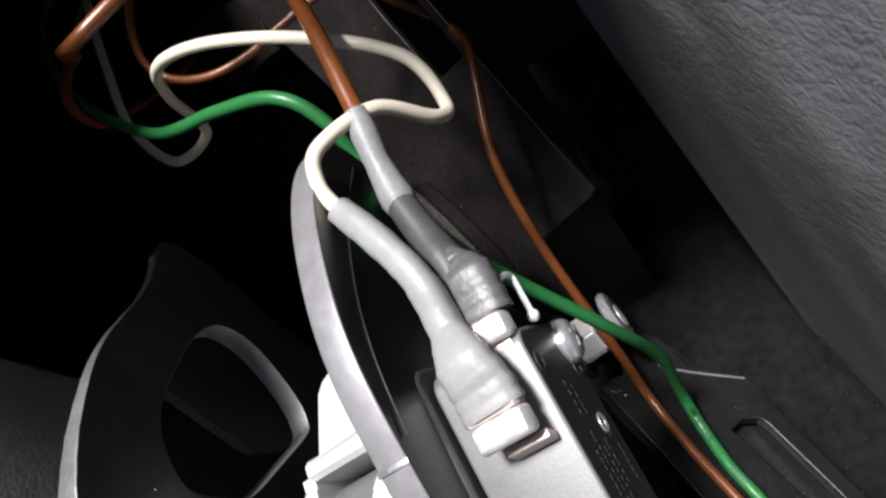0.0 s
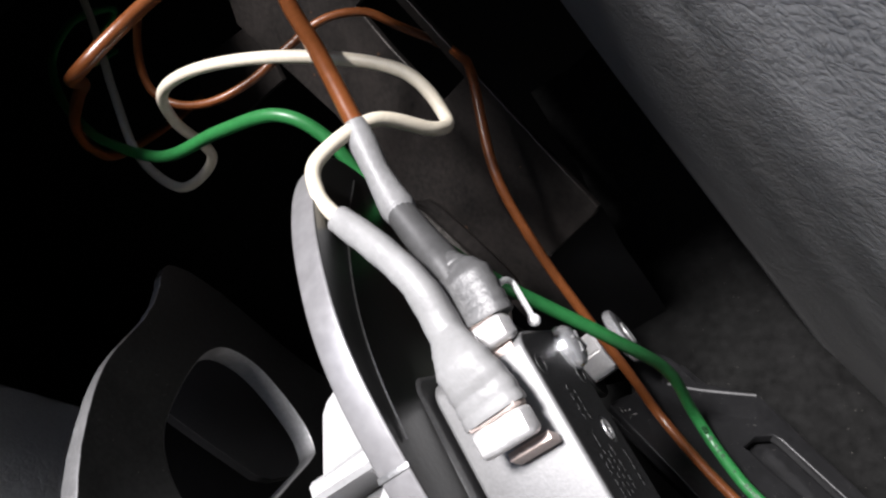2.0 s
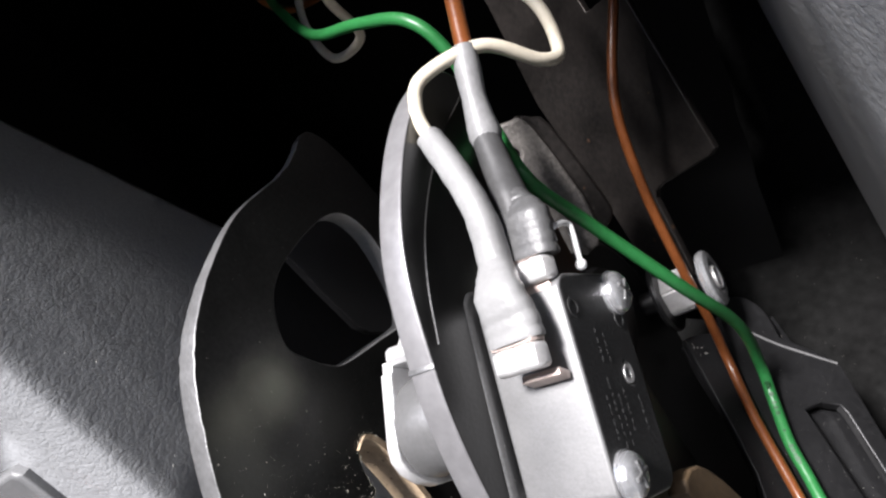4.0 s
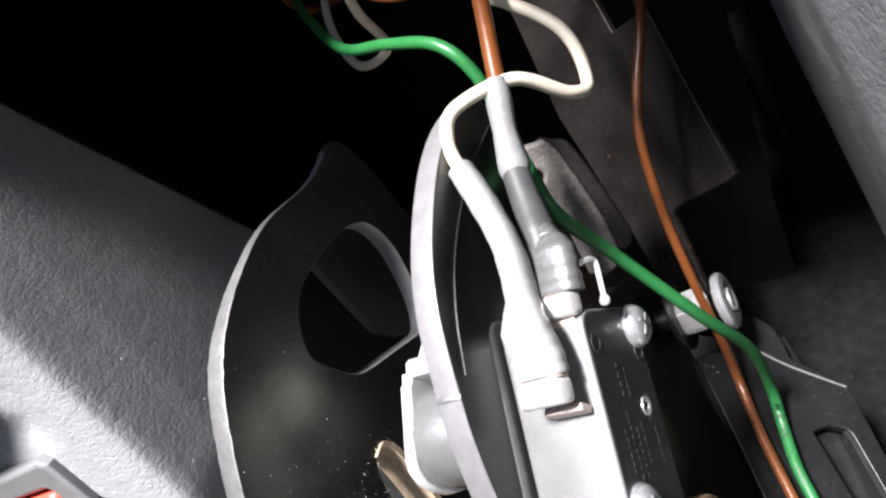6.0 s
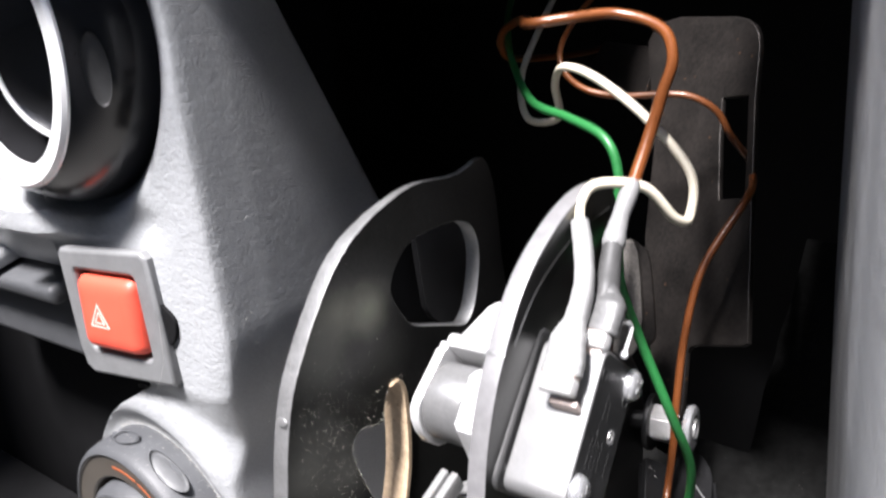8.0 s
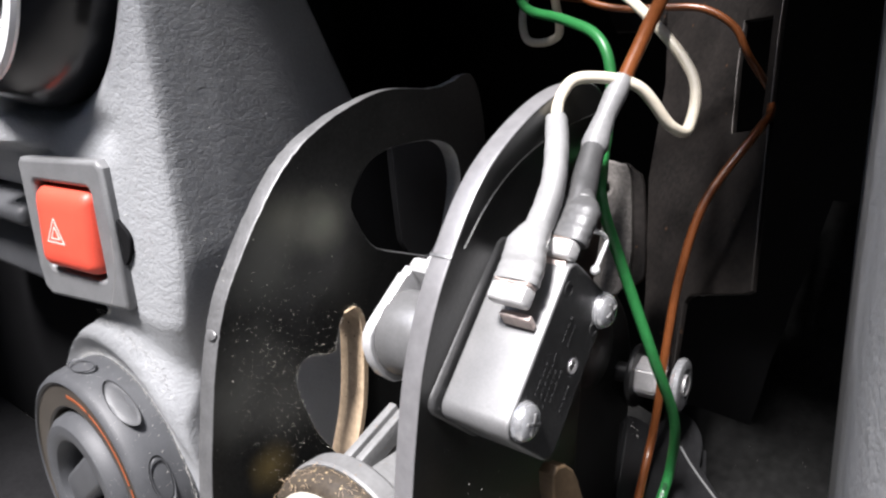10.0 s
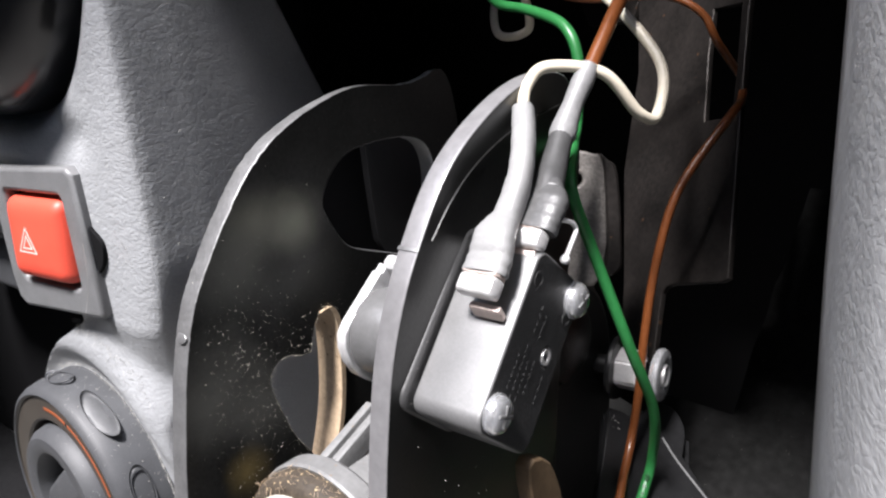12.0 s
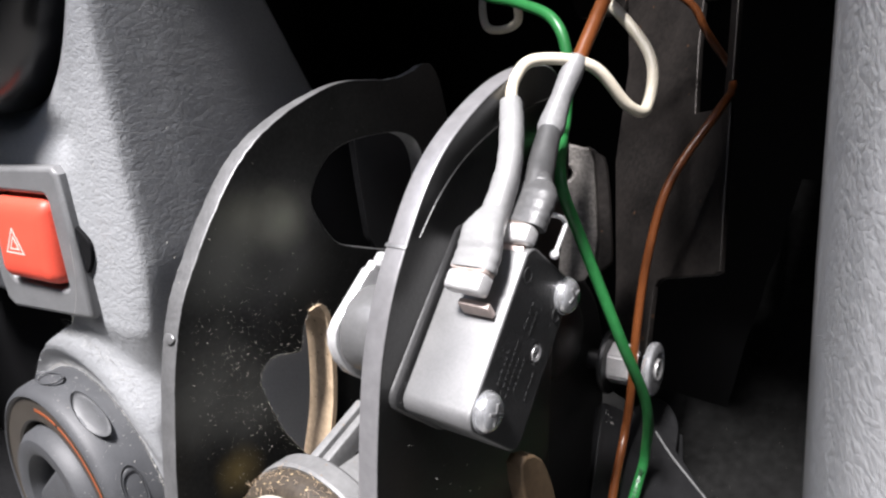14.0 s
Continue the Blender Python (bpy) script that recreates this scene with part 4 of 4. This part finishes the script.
bmesh.ops.bevel(nut, geom=list(nut.edges), offset=0.45, segments=2, affect="EDGES")
part("nut", moved(nut, BX @ Matrix.Translation((0, 0, -7.0)) @ Matrix.Rotation(radians(18), 4, "Z")), NICKEL, bolt, "hexagonal zinc nut")
part("washer", moved(lathe([(2.5, -9.3), (7.2, -9.3), (7.4, -9.9), (7.2, -10.5), (2.5, -10.5)], 36), BX), BLACK_STEEL, bolt, "dark oily washer")
part("shank", moved(lathe([(2.4, -0.5), (2.4, -24), (0, -24)], 20), BX), BLACK_STEEL, bolt, "black shank")

# ---- clamp and lever between the plates ----
clamp = thing("roller_bracket", (-100, 98, -62), "bright alloy U-bracket with a grey roller and a hexagonal nut", "bracket")
# its own frame: u up and ahead along the cheeks' edges, v into the depth, w = x
KM = Matrix(((0, 0, 1, -112.6), (0.81, 0.585, 0, 92.7), (0.585, -0.81, 0, -59.6), (0, 0, 0, 1)))
cheek = [(18.6, 0), (16.6, 0), (16.2, -0.5), (3.0, -0.2), (0.6, 0.5), (-1.4, 2.6), (-2.8, 6), (-3.2, 10), (-2.2, 14.5), (1.2, 18.6), (6, 20.4), (12, 18), (18.6, 12)]
part("cheek", moved(sheet(cheek, [], 2.6, 0.4), KM), ALLOY, clamp)
part("cheek", moved(sheet([(18.6, 1.2), (4.5, 3.2), (1.5, 7), (1.5, 14), (6, 18), (18.6, 12)], [], 2.2, 0.3), KM @ Matrix.Translation((0, 0, 25))), ALLOY, clamp)
part("bridge", moved(sheet([(17.6, -0.2), (18.4, -1.2), (20.2, -1.2), (21.0, -0.4), (21.0, 9.5), (17.6, 9.5)], [], 27, 0.35), KM @ Matrix.Translation((0, 0, 2.3))), ALLOY, clamp)
tongue = [(0, -13.5), (0, 9), (17, 9), (17, -11), (15.6, -13.2), (13.2, -14.2)]
part("tongue", moved(sheet(tongue, [], 2.0, 0.4), frame3((-93, 108.6, -47.4), (-0.02, 0.985, 0.17), (1, 0, 0.06)) @ Matrix.Diagonal((1, 1, -1, 1))), ALLOY, clamp, "flat alloy tongue with a rounded end")
AX = Matrix.Translation((-109.8, 103.0, -61.8)) @ Matrix.Rotation(radians(90), 4, "Y")
part("roller", moved(lathe([(0, 0), (8.6, 0), (9.2, 0.6), (9.3, 1.4), (9.3, 9.4), (8.8, 10.6), (7.6, 11.2), (0, 11.2)], 56), AX), BARREL, clamp, "grey turned roller")
nut = bmesh.new()
bmesh.ops.create_cone(nut, cap_ends=True, segments=6, radius1=12.4, radius2=12.4, depth=9)
bmesh.ops.bevel(nut, geom=list(nut.edges), offset=0.8, segments=2, affect="EDGES")
part("nut", moved(nut, AX @ Matrix.Translation((0, 0, 16.2)) @ Matrix.Rotation(radians(-70), 4, "Z")), ALLOY, clamp, "hexagonal alloy nut")

lever = thing("selector_lever", (-96, 76, -128), "dusty light grey lever hub with a short square arm", "lever")
hub_m = Matrix.Translation((-94.7, 69, -91.2)) @ Matrix.Rotation(radians(90), 4, "X")
part("hub", moved(lathe([(0, -0.8), (17.6, -0.8), (18.5, -0.5), (18.9, -1.0), (18.9, -4.4), (18.3, -5.2), (14, -5.6), (14, -30), (0, -30)], 56), hub_m), GREY_PLASTIC, lever)
part("dirt_ring", moved(lathe([(18.0, -0.9), (18.2, 0.6), (17.8, 2.2), (17.0, 3.3), (15.6, 3.8), (12, 3.8), (12, -0.9)], 56), hub_m), GRIME, lever, "ring of brown swarf and grease")
part("cap", moved(lathe([(0, 8.0), (9, 7.6), (13.4, 6.6), (15.0, 5.2), (15.4, 3.6), (0, 3.6)], 48), hub_m), CAP_PLASTIC, lever, "pale domed cap")
arm_m = frame3((-98.6, 81.5, -75.2), (1, 0, 0), (0, 0.93, 0.36))
channel = join(box((1.9, 18, 4.6), (-1.45, 0, 0), 0.4), box((1.9, 18, 4.6), (1.45, 0, 0), 0.4), box((2.4, 17.4, 2.8), (0, 0, -0.6), 0.2))
part("arm", moved(channel, arm_m), GREY_PLASTIC, lever, "grooved grey arm")
random.seed(31)
hairs = []
for k in range(230):
    a, w = random.uniform(0, math.pi), random.uniform(-0.6, 3.9)
    r = 18.3 - 0.14 * max(0.0, w) ** 2
    p = hub_m @ Vector((r * math.cos(a), r * math.sin(a), w))
    d = Vector((random.gauss(0, 1), random.gauss(0, 1), random.gauss(0, 0.7))).normalized() * random.uniform(0.5, 1.8)
    hairs.append(tube([p, p + d * 0.5 + Vector((0, 0, 0.2)), p + d], random.uniform(0.02, 0.045), 2, 4))
part("dirt_fibres", join(*hairs), TAN, lever, "pale fibres stuck in the grease")
part("stem", moved(lathe([(6, 0), (6, -40), (0, -40)], 24), Matrix.Translation((-96, 78, -92))), GREY_PLASTIC, lever)

link = thing("tan_link", (-62, 84, -128), "tan fibre link strip under the switch", "link")
part("strip", moved(sheet(smooth2d([(84, -68), (90, -70), (94, -82), (95, -102), (95, -128), (89, -128), (88, -102), (86, -82)], 3), [], 3, 0.4), Matrix.Translation((-62.5, 0, 0)) @ ALONG), TAN_DARK, link)


# ---- dashboard fittings ----
def on_dash(x, z, y=89.0):
    """A frame on the dashboard's face: u to the right, v up, w towards the cabin."""
    return Matrix.Translation((x, y, z)) @ FACING


vent = thing("air_vent", (-236, 88, 32), "round black air vent with a bright chrome ring", "air vent")
vm = on_dash(-236, 31)
part("barrel", moved(lathe([(47.4, -10), (47.2, 0), (45.5, 5), (43, 10), (40, 13.6), (39.2, 14.4), (38.6, 12)], 72), vm), GLOSS_BLACK, vent, "gloss black barrel")
part("ring", moved(lathe([(39.6, 12.6), (39.5, 14.8), (38.4, 15.9), (34.2, 15.7), (33.2, 14.6), (33.0, 11.0)], 72), vm), CHROME, vent, "satin chrome ring")
part("throat", moved(lathe([(33.2, 12.5), (32.6, 2), (31, -20), (0, -20)], 60), vm), GLOSS_BLACK, vent)
flap_m = vm @ Matrix.Translation((6, -3, -1)) @ Matrix.Rotation(radians(20), 4, "Y")
part("flap_rim", moved(tube([(25 * math.cos(2 * math.pi * k / 24), 25 * math.sin(2 * math.pi * k / 24), 0) for k in range(24)], 0.9, 3, 10, closed=True), flap_m), CHROME, vent, "bright inner flap rim")
part("flap", moved(lathe([(0, -7), (12, -5.5), (22, -2), (24.6, 0.2), (24.6, -1), (12, -7), (0, -8.5)], 48), flap_m), GLOSS_BLACK, vent)
mark_n = Vector((0.88, -0.45, -0.12)).normalized()
mark = moved(lathe([(0, 0.4), (3, 0.35), (4, 0.1), (4.2, -0.4)], 30), frame3((-191.6, 79.6, 23), mark_n.cross(Vector((0, 0, 1))), (0, 0, 1)) @ Matrix.Diagonal((0.75, 2.2, 1, 1)))
part("finger_mark", mark, SWITCH_MATT, vent)

hazard = thing("hazard_switch", (-233, 88, -52), "red hazard warning button in a grey bezel", "switch")
hm = on_dash(-231.0, -50.5, 88.0) @ Matrix.Rotation(radians(5), 4, "Y")
bez = sheet([(-16.2, 18.6), (-14.6, 20.3), (26.5, 21.6), (28.8, 19.5), (30.2, -19.4), (29.2, -21), (-12, -23), (-15.6, -20.5), (-16.8, -13)], [rounded(-9.2, -13.2, 21.4, 13.6, 1.6)], 5.0, 1.3)
part("bezel", moved(bez, hm @ Matrix.Translation((0, 0, -0.5))), BEZEL, hazard, "grey plastic bezel")
well = sheet(rounded(-10.6, -14.6, 22.8, 15, 1.6), [rounded(-9.0, -13.0, 21.2, 13.4, 1.6)], 9, 0.2)
part("well", moved(well, hm @ Matrix.Translation((0, 0, -9.4))), GLOSS_BLACK, hazard, "dark well")
part("well_floor", moved(box((34, 31, 1), (6, 0, -9.5)), hm), GLOSS_BLACK, hazard)
btn = bmesh.new()
rings = []
for inset, h in ((0, -9), (0.2, 2.6), (0.5, 4.2), (1.2, 5.6), (2.4, 6.5), (4.0, 6.95), (6.0, 7.1)):
    # the top leans back towards its upper edge
    lean = max(0.0, (h - 2.6) / 4.5)
    rings.append([btn.verts.new((u, v, h - 0.075 * v * lean)) for u, v in rounded(-8.6 + inset, -12.4 + inset, 20.6 - inset, 12.4 - inset, max(0.6, 3.2 - inset * 0.3), 6)])
for a, b in zip(rings, rings[1:]):
    for k in range(len(a)):
        btn.faces.new((a[k], a[(k + 1) % len(a)], b[(k + 1) % len(a)], b[k]))
btn.faces.new(rings[-1])
btn.faces.new(rings[0][::-1])
button = part("button", moved(btn, hm), RED, hazard, "red plastic button")
slope = Matrix.Translation((3.2, -1.0, 7.1)) @ Matrix.Rotation(-math.atan(0.075), 4, "X")


def tri_line(r, w, h):
    """A triangle outline lying in the plane."""
    p = [(r * math.sin(radians(a)), r * math.cos(radians(a))) for a in (0, 120, 240)]
    q = [((r - 2 * w) * math.sin(radians(a)), (r - 2 * w) * math.cos(radians(a))) for a in (0, 120, 240)]
    return sheet(p, [q], h, 0.01)


for r in (5.0, 2.7):
    part("triangle", moved(tri_line(r, 0.34, 0.16), hm @ slope @ Matrix.Diagonal((1.12, 1, 1, 1))), WHITE_PRINT, button, "pale warning triangle")
# no opening is cut: a flat dark sheet stands for the gap's shade
notch = sheet(smooth2d([(26, 6), (30.4, 4.4), (34.4, 1.6), (34.8, -1.6), (33, -5), (29.6, -8), (26, -9)], 4), [], 1.2, 0.1)
part("notch", moved(notch, Matrix.Translation((-231.0, 88.95, -50.5)) @ FACING), VOID_SHADE, hazard, "dark sheet on the panel for the shaded gap beside the bezel")

knob = thing("heater_control", (-234, 88, -138), "dark grey rotary heater knob with an orange scale", "knob")
km = on_dash(*KNOB_AT)
part("barrel", moved(lathe([(41.8, -18), (41.2, -4), (40.9, 1), (40.4, 6), (39.7, 9.4), (38.6, 11.2), (37.4, 11.8), (36.9, 11.4)], 72), km), KNOB, knob, "dark grey barrel")
part("dial", moved(lathe([(37.0, 11.3), (36.6, 10.8), (29.0, 10.8), (28.2, 10.2), (27.6, -1), (0, -1)], 72), km), DIAL, knob, "dark brown dial face")
arc = bmesh.new()
for a0, a1 in ((96, 72), (70, 24), (22, -14)):
    rr = [[arc.verts.new((r * math.cos(radians(a0 + (a1 - a0) * k / 10)), r * math.sin(radians(a0 + (a1 - a0) * k / 10)), 11.05)) for k in range(11)] for r in (32.4, 33.3)]
    for k in range(10):
        arc.faces.new((rr[0][k], rr[0][k + 1], rr[1][k + 1], rr[1][k]))
part("scale", thicken(moved(arc, km), 0.15), ORANGE_PRINT, knob, "orange scale marks")
part("grip_ring", moved(lathe([(26.6, -1), (26.4, 9), (25.6, 12.2), (23.6, 14.2), (20.6, 14.6), (18.2, 13.4), (17.2, 10.6), (16.8, 1), (0, 1)], 60), km), KNOB, knob, "rounded grip ring")
part("grip_bar", moved(box((12, 40, 12), (-4, -2, 5.5), 2.0, 3), km @ Matrix.Rotation(radians(-52), 4, "Z")), KNOB, knob, "raised grip bar")


def on_barrel(a, h):
    """A frame on the barrel at an angle and a height over the panel: u round it, v along it, w outwards."""
    a = radians(a)
    out = Vector((math.cos(a), 0, math.sin(a)))
    r = 41.0 - 0.1 * max(0.0, h)
    return frame3(Vector((KNOB_AT[0], 89 - h, KNOB_AT[1])) + out * r, Vector((math.sin(a), 0, -math.cos(a))), Vector((0, -1, 0)) - out * 0.1)


def on_round(bm, a, h, wide, tall):
    """Stretches a flat turned piece and wraps it round the barrel."""
    for v in bm.verts:
        v.co.x, v.co.y = v.co.x * wide, v.co.y * tall
        v.co.z -= v.co.x ** 2 / 82
    return moved(bm, on_barrel(a, h))


# the paler colour stands for light caught in the hollow
dimple = lathe([(0, -0.1), (2.6, -0.05), (4.4, 0.08), (5.4, 0.3), (6.0, 0.36), (6.5, 0.15), (6.8, -0.5)], 48)
part("finger_dimple", on_round(dimple, 58.5, 5.0, 1.4, 0.5), KNOB_SHEEN, knob, "finger dimple painted pale for its sheen")
for a in (94, 22):
    mark = lathe([(4.3, -0.3), (4.6, 0.07), (4.9, 0.07), (5.2, -0.3)], 36)
    part("moulded_ring", on_round(mark, a, 4.6, 1.45, 0.62), KNOB, knob, "faint moulded ring")

shelf = thing("dash_shelf", (-330, 88, -30), "grey moulded ledge under the vent", "trim")
part("fascia", moved(box((150, 3, 26), (0, 0, 0), 1.2, 3), Matrix.Translation((-347, 97.5, -38)) @ Matrix.Rotation(radians(36), 4, "X")), DASH, shelf)
part("ledge", moved(box((110, 24, 9), (0, 0, 0), 3.6, 4), Matrix.Translation((-384, 101, -45.5)) @ Matrix.Rotation(radians(14), 4, "X")), DASH, shelf)
part("lower_ledge", moved(box((150, 24, 8), (0, 0, 0), 3, 4), Matrix.Translation((-362, 105, -55)) @ Matrix.Rotation(radians(14), 4, "X")), KNOB, shelf)
part("under_ledge", moved(box((150, 22, 32), (0, 0, 0), 4, 4), Matrix.Translation((-357, 114, -72))), KNOB, shelf)


# ---- swarf, cracks and dust ----
random.seed(7)
swarf = bmesh.new()
for k in range(1700):
    # metal chips lie thickest round the slot's rim
    if k < 760:
        i = random.randrange(len(SLOT))
        y0, z0 = SLOT[i]
        y1, z1 = SLOT[(i + 1) % len(SLOT)]
        w = random.random()
        spread = 0.4 if k < 520 else 3.5
        y, z = y0 + (y1 - y0) * w + random.gauss(0, spread), z0 + (z1 - z0) * w + random.gauss(0, spread)
    else:
        y, z = random.gauss(80, 8), random.gauss(-70, 16)
    inside = [((a[1] > z) != (b[1] > z)) and y < (b[0] - a[0]) * (z - a[1]) / (b[1] - a[1]) + a[0] for a, b in zip(SLOT, SLOT[1:] + SLOT[:1])]
    if sum(inside) % 2 or y < 67 or z > -48 and y > 100:
        continue
    r = random.choice((0.05, 0.07, 0.1, 0.14)) if k < 520 else random.choice((0.03, 0.04, 0.05, 0.07, 0.1))
    chip = [swarf.verts.new((-122.55 + (0.28 * r if j == 0 else 0.12), y + r * c[0], z + r * c[1])) for j, c in enumerate((random.uniform(-1.3, 1.3), random.uniform(-1.3, 1.3)) for _ in range(4))]
    for f in ((0, 1, 2), (0, 2, 3), (0, 3, 1), (1, 3, 2)):
        swarf.faces.new([chip[i] for i in f])
tagged(part("swarf", swarf, SWARF, None, "", False), "pale metal and fibre chips scattered round the slot", "swarf", kind="stuff")


def dust(name, label, spots, size=1.0):
    """Pale flecks and fibres at the given (place, normal) spots, in millimetres."""
    bm = bmesh.new()
    for p, nrm in spots:
        p, nrm = Vector(p), Vector(nrm).normalized()
        u = nrm.cross(Vector((random.gauss(0, 1), random.gauss(0, 1), random.gauss(0, 1)))).normalized()
        v = nrm.cross(u)
        r, q = size * random.choice((0.06, 0.09, 0.12, 0.18)), random.choice((0.6, 1, 2.5))
        ring = [bm.verts.new(p + nrm * 0.12 + u * r * q * a + v * r * b) for a, b in ((-1, 0), (0, -0.8), (1, 0.1), (0.1, 0.9))]
        tip = bm.verts.new(p + nrm * (0.12 + r * 0.6))
        for k in range(4):
            bm.faces.new((ring[k], ring[(k + 1) % 4], tip))
        bm.faces.new(ring[::-1])
    return tagged(part(name, bm, DUST, None, "", False), label, "dust", kind="stuff")


random.seed(5)
spots = []
for k in range(520):
    a = radians(random.uniform(-40, 150))
    r = 41.2 + abs(random.gauss(0, 0.5))
    x, z = KNOB_AT[0] + r * math.cos(a), KNOB_AT[1] + r * math.sin(a)
    spots.append(((x, 88.7 - swell(x, z), z), (math.cos(a) * 0.4, -1, math.sin(a) * 0.4)))
for k in range(150):
    a, h = radians(random.uniform(-30, 160)), random.uniform(-1, 9)
    r = 40.95 - 0.1 * max(0.0, h)
    spots.append(((KNOB_AT[0] + r * math.cos(a), 89 - h, KNOB_AT[1] + r * math.sin(a)), (math.cos(a), -0.15, math.sin(a))))
dust("dust", "pale dust caught in the seam round the heater knob", spots)
lint = []
for k in range(420):
    # fine lint stands on the collar's crest and in the seam
    a = radians(random.uniform(0, 84 if k < 250 else 118))
    r = random.gauss(59, 1.6) if k < 250 else 41.6 + abs(random.gauss(0, 0.8))
    x, z = KNOB_AT[0] + r * math.cos(a), KNOB_AT[1] + r * math.sin(a)
    if x > -192:
        continue
    p = Vector((x, 88.95 - swell(x, z), z))
    d = Vector((random.gauss(0.5, 0.7), random.gauss(-0.7, 0.3), random.gauss(0.3, 0.7))).normalized() * random.uniform(0.8, 2.8)
    lint.append(tube([p, p + d * 0.5 + Vector((0, 0, 0.15)), p + d], random.uniform(0.022, 0.04), 2, 3))
tagged(part("lint", join(*lint), DUST), "fine pale lint on the collar round the knob", "lint", kind="stuff")
spots = []
for k in range(90):
    a = radians(random.uniform(-60, 60))
    r = 47.6 + abs(random.gauss(0, 0.8))
    spots.append(((-236 + r * math.cos(a), 88.9 - swell(-236 + r * math.cos(a), 31 + r * math.sin(a)), 31 + r * math.sin(a)), (0.2, -1, 0)))
dust("dust", "pale dust caught round the air vent's edge", spots)
spots = []
for k in range(150):
    y = random.uniform(112, 186)
    x = -37 - abs(random.gauss(0, 9))
    z = lining_height(y) + 1.6 * noise.noise(Vector((x / 14, y / 14, 0.3))) + 0.7 * noise.noise(Vector((x / 4, y / 4, 2.1)))
    if x > -60:
        spots.append(((x, y, z), (0, -0.6, 0.8)))
dust("crumbs", "pale crumbs and lint on the felt lining", spots, 2.0)
spots = [((-177.85, 98 + d, random.uniform(-100, 20)), (1, 0, 0)) for d in (random.uniform(1, 13) for k in range(55))]
spots += [((random.uniform(-206, -184), 88.9, random.uniform(-66, -28)), (0, -1, 0)) for k in range(30)]
dust("dust", "scattered pale dust flecks on the dashboard vinyl", spots)
spots = [((-72.9, random.gauss(84, 8), random.gauss(-62, 18)), (1, 0, 0)) for k in range(40)]
dust("dust", "a few pale flecks on the carrier plate", [q for q in spots if q[0][1] > 71 and -100 < q[0][2] < -40])
lint = join(tube([(-196, 83.0, -48), (-197, 82.6, -58), (-201, 82.6, -66), (-209, 83.0, -75)], 0.05, 6, 5),
            tube([(-214, 72.5, 2), (-220, 72.0, -6), (-223, 73.0, -11)], 0.08, 6, 5))
tagged(part("lint", lint, DUST), "fine pale lint hairs clinging to the dashboard fittings", "lint", kind="stuff")
random.seed(41)
spots = []
for k in range(170):
    along, off = random.uniform(0, 52), abs(random.gauss(0, 2.2))
    p = BM @ Vector((-1.0, 3.0, 0)) + Vector((0.33, -0.77, -0.55)) * along + Vector((0.74, -0.09, -0.67)) * off
    spots.append((p, BM.to_3x3() @ Vector((0, 0, 1))))
dust("dust", "pale dust along the black bracket's edge", spots)
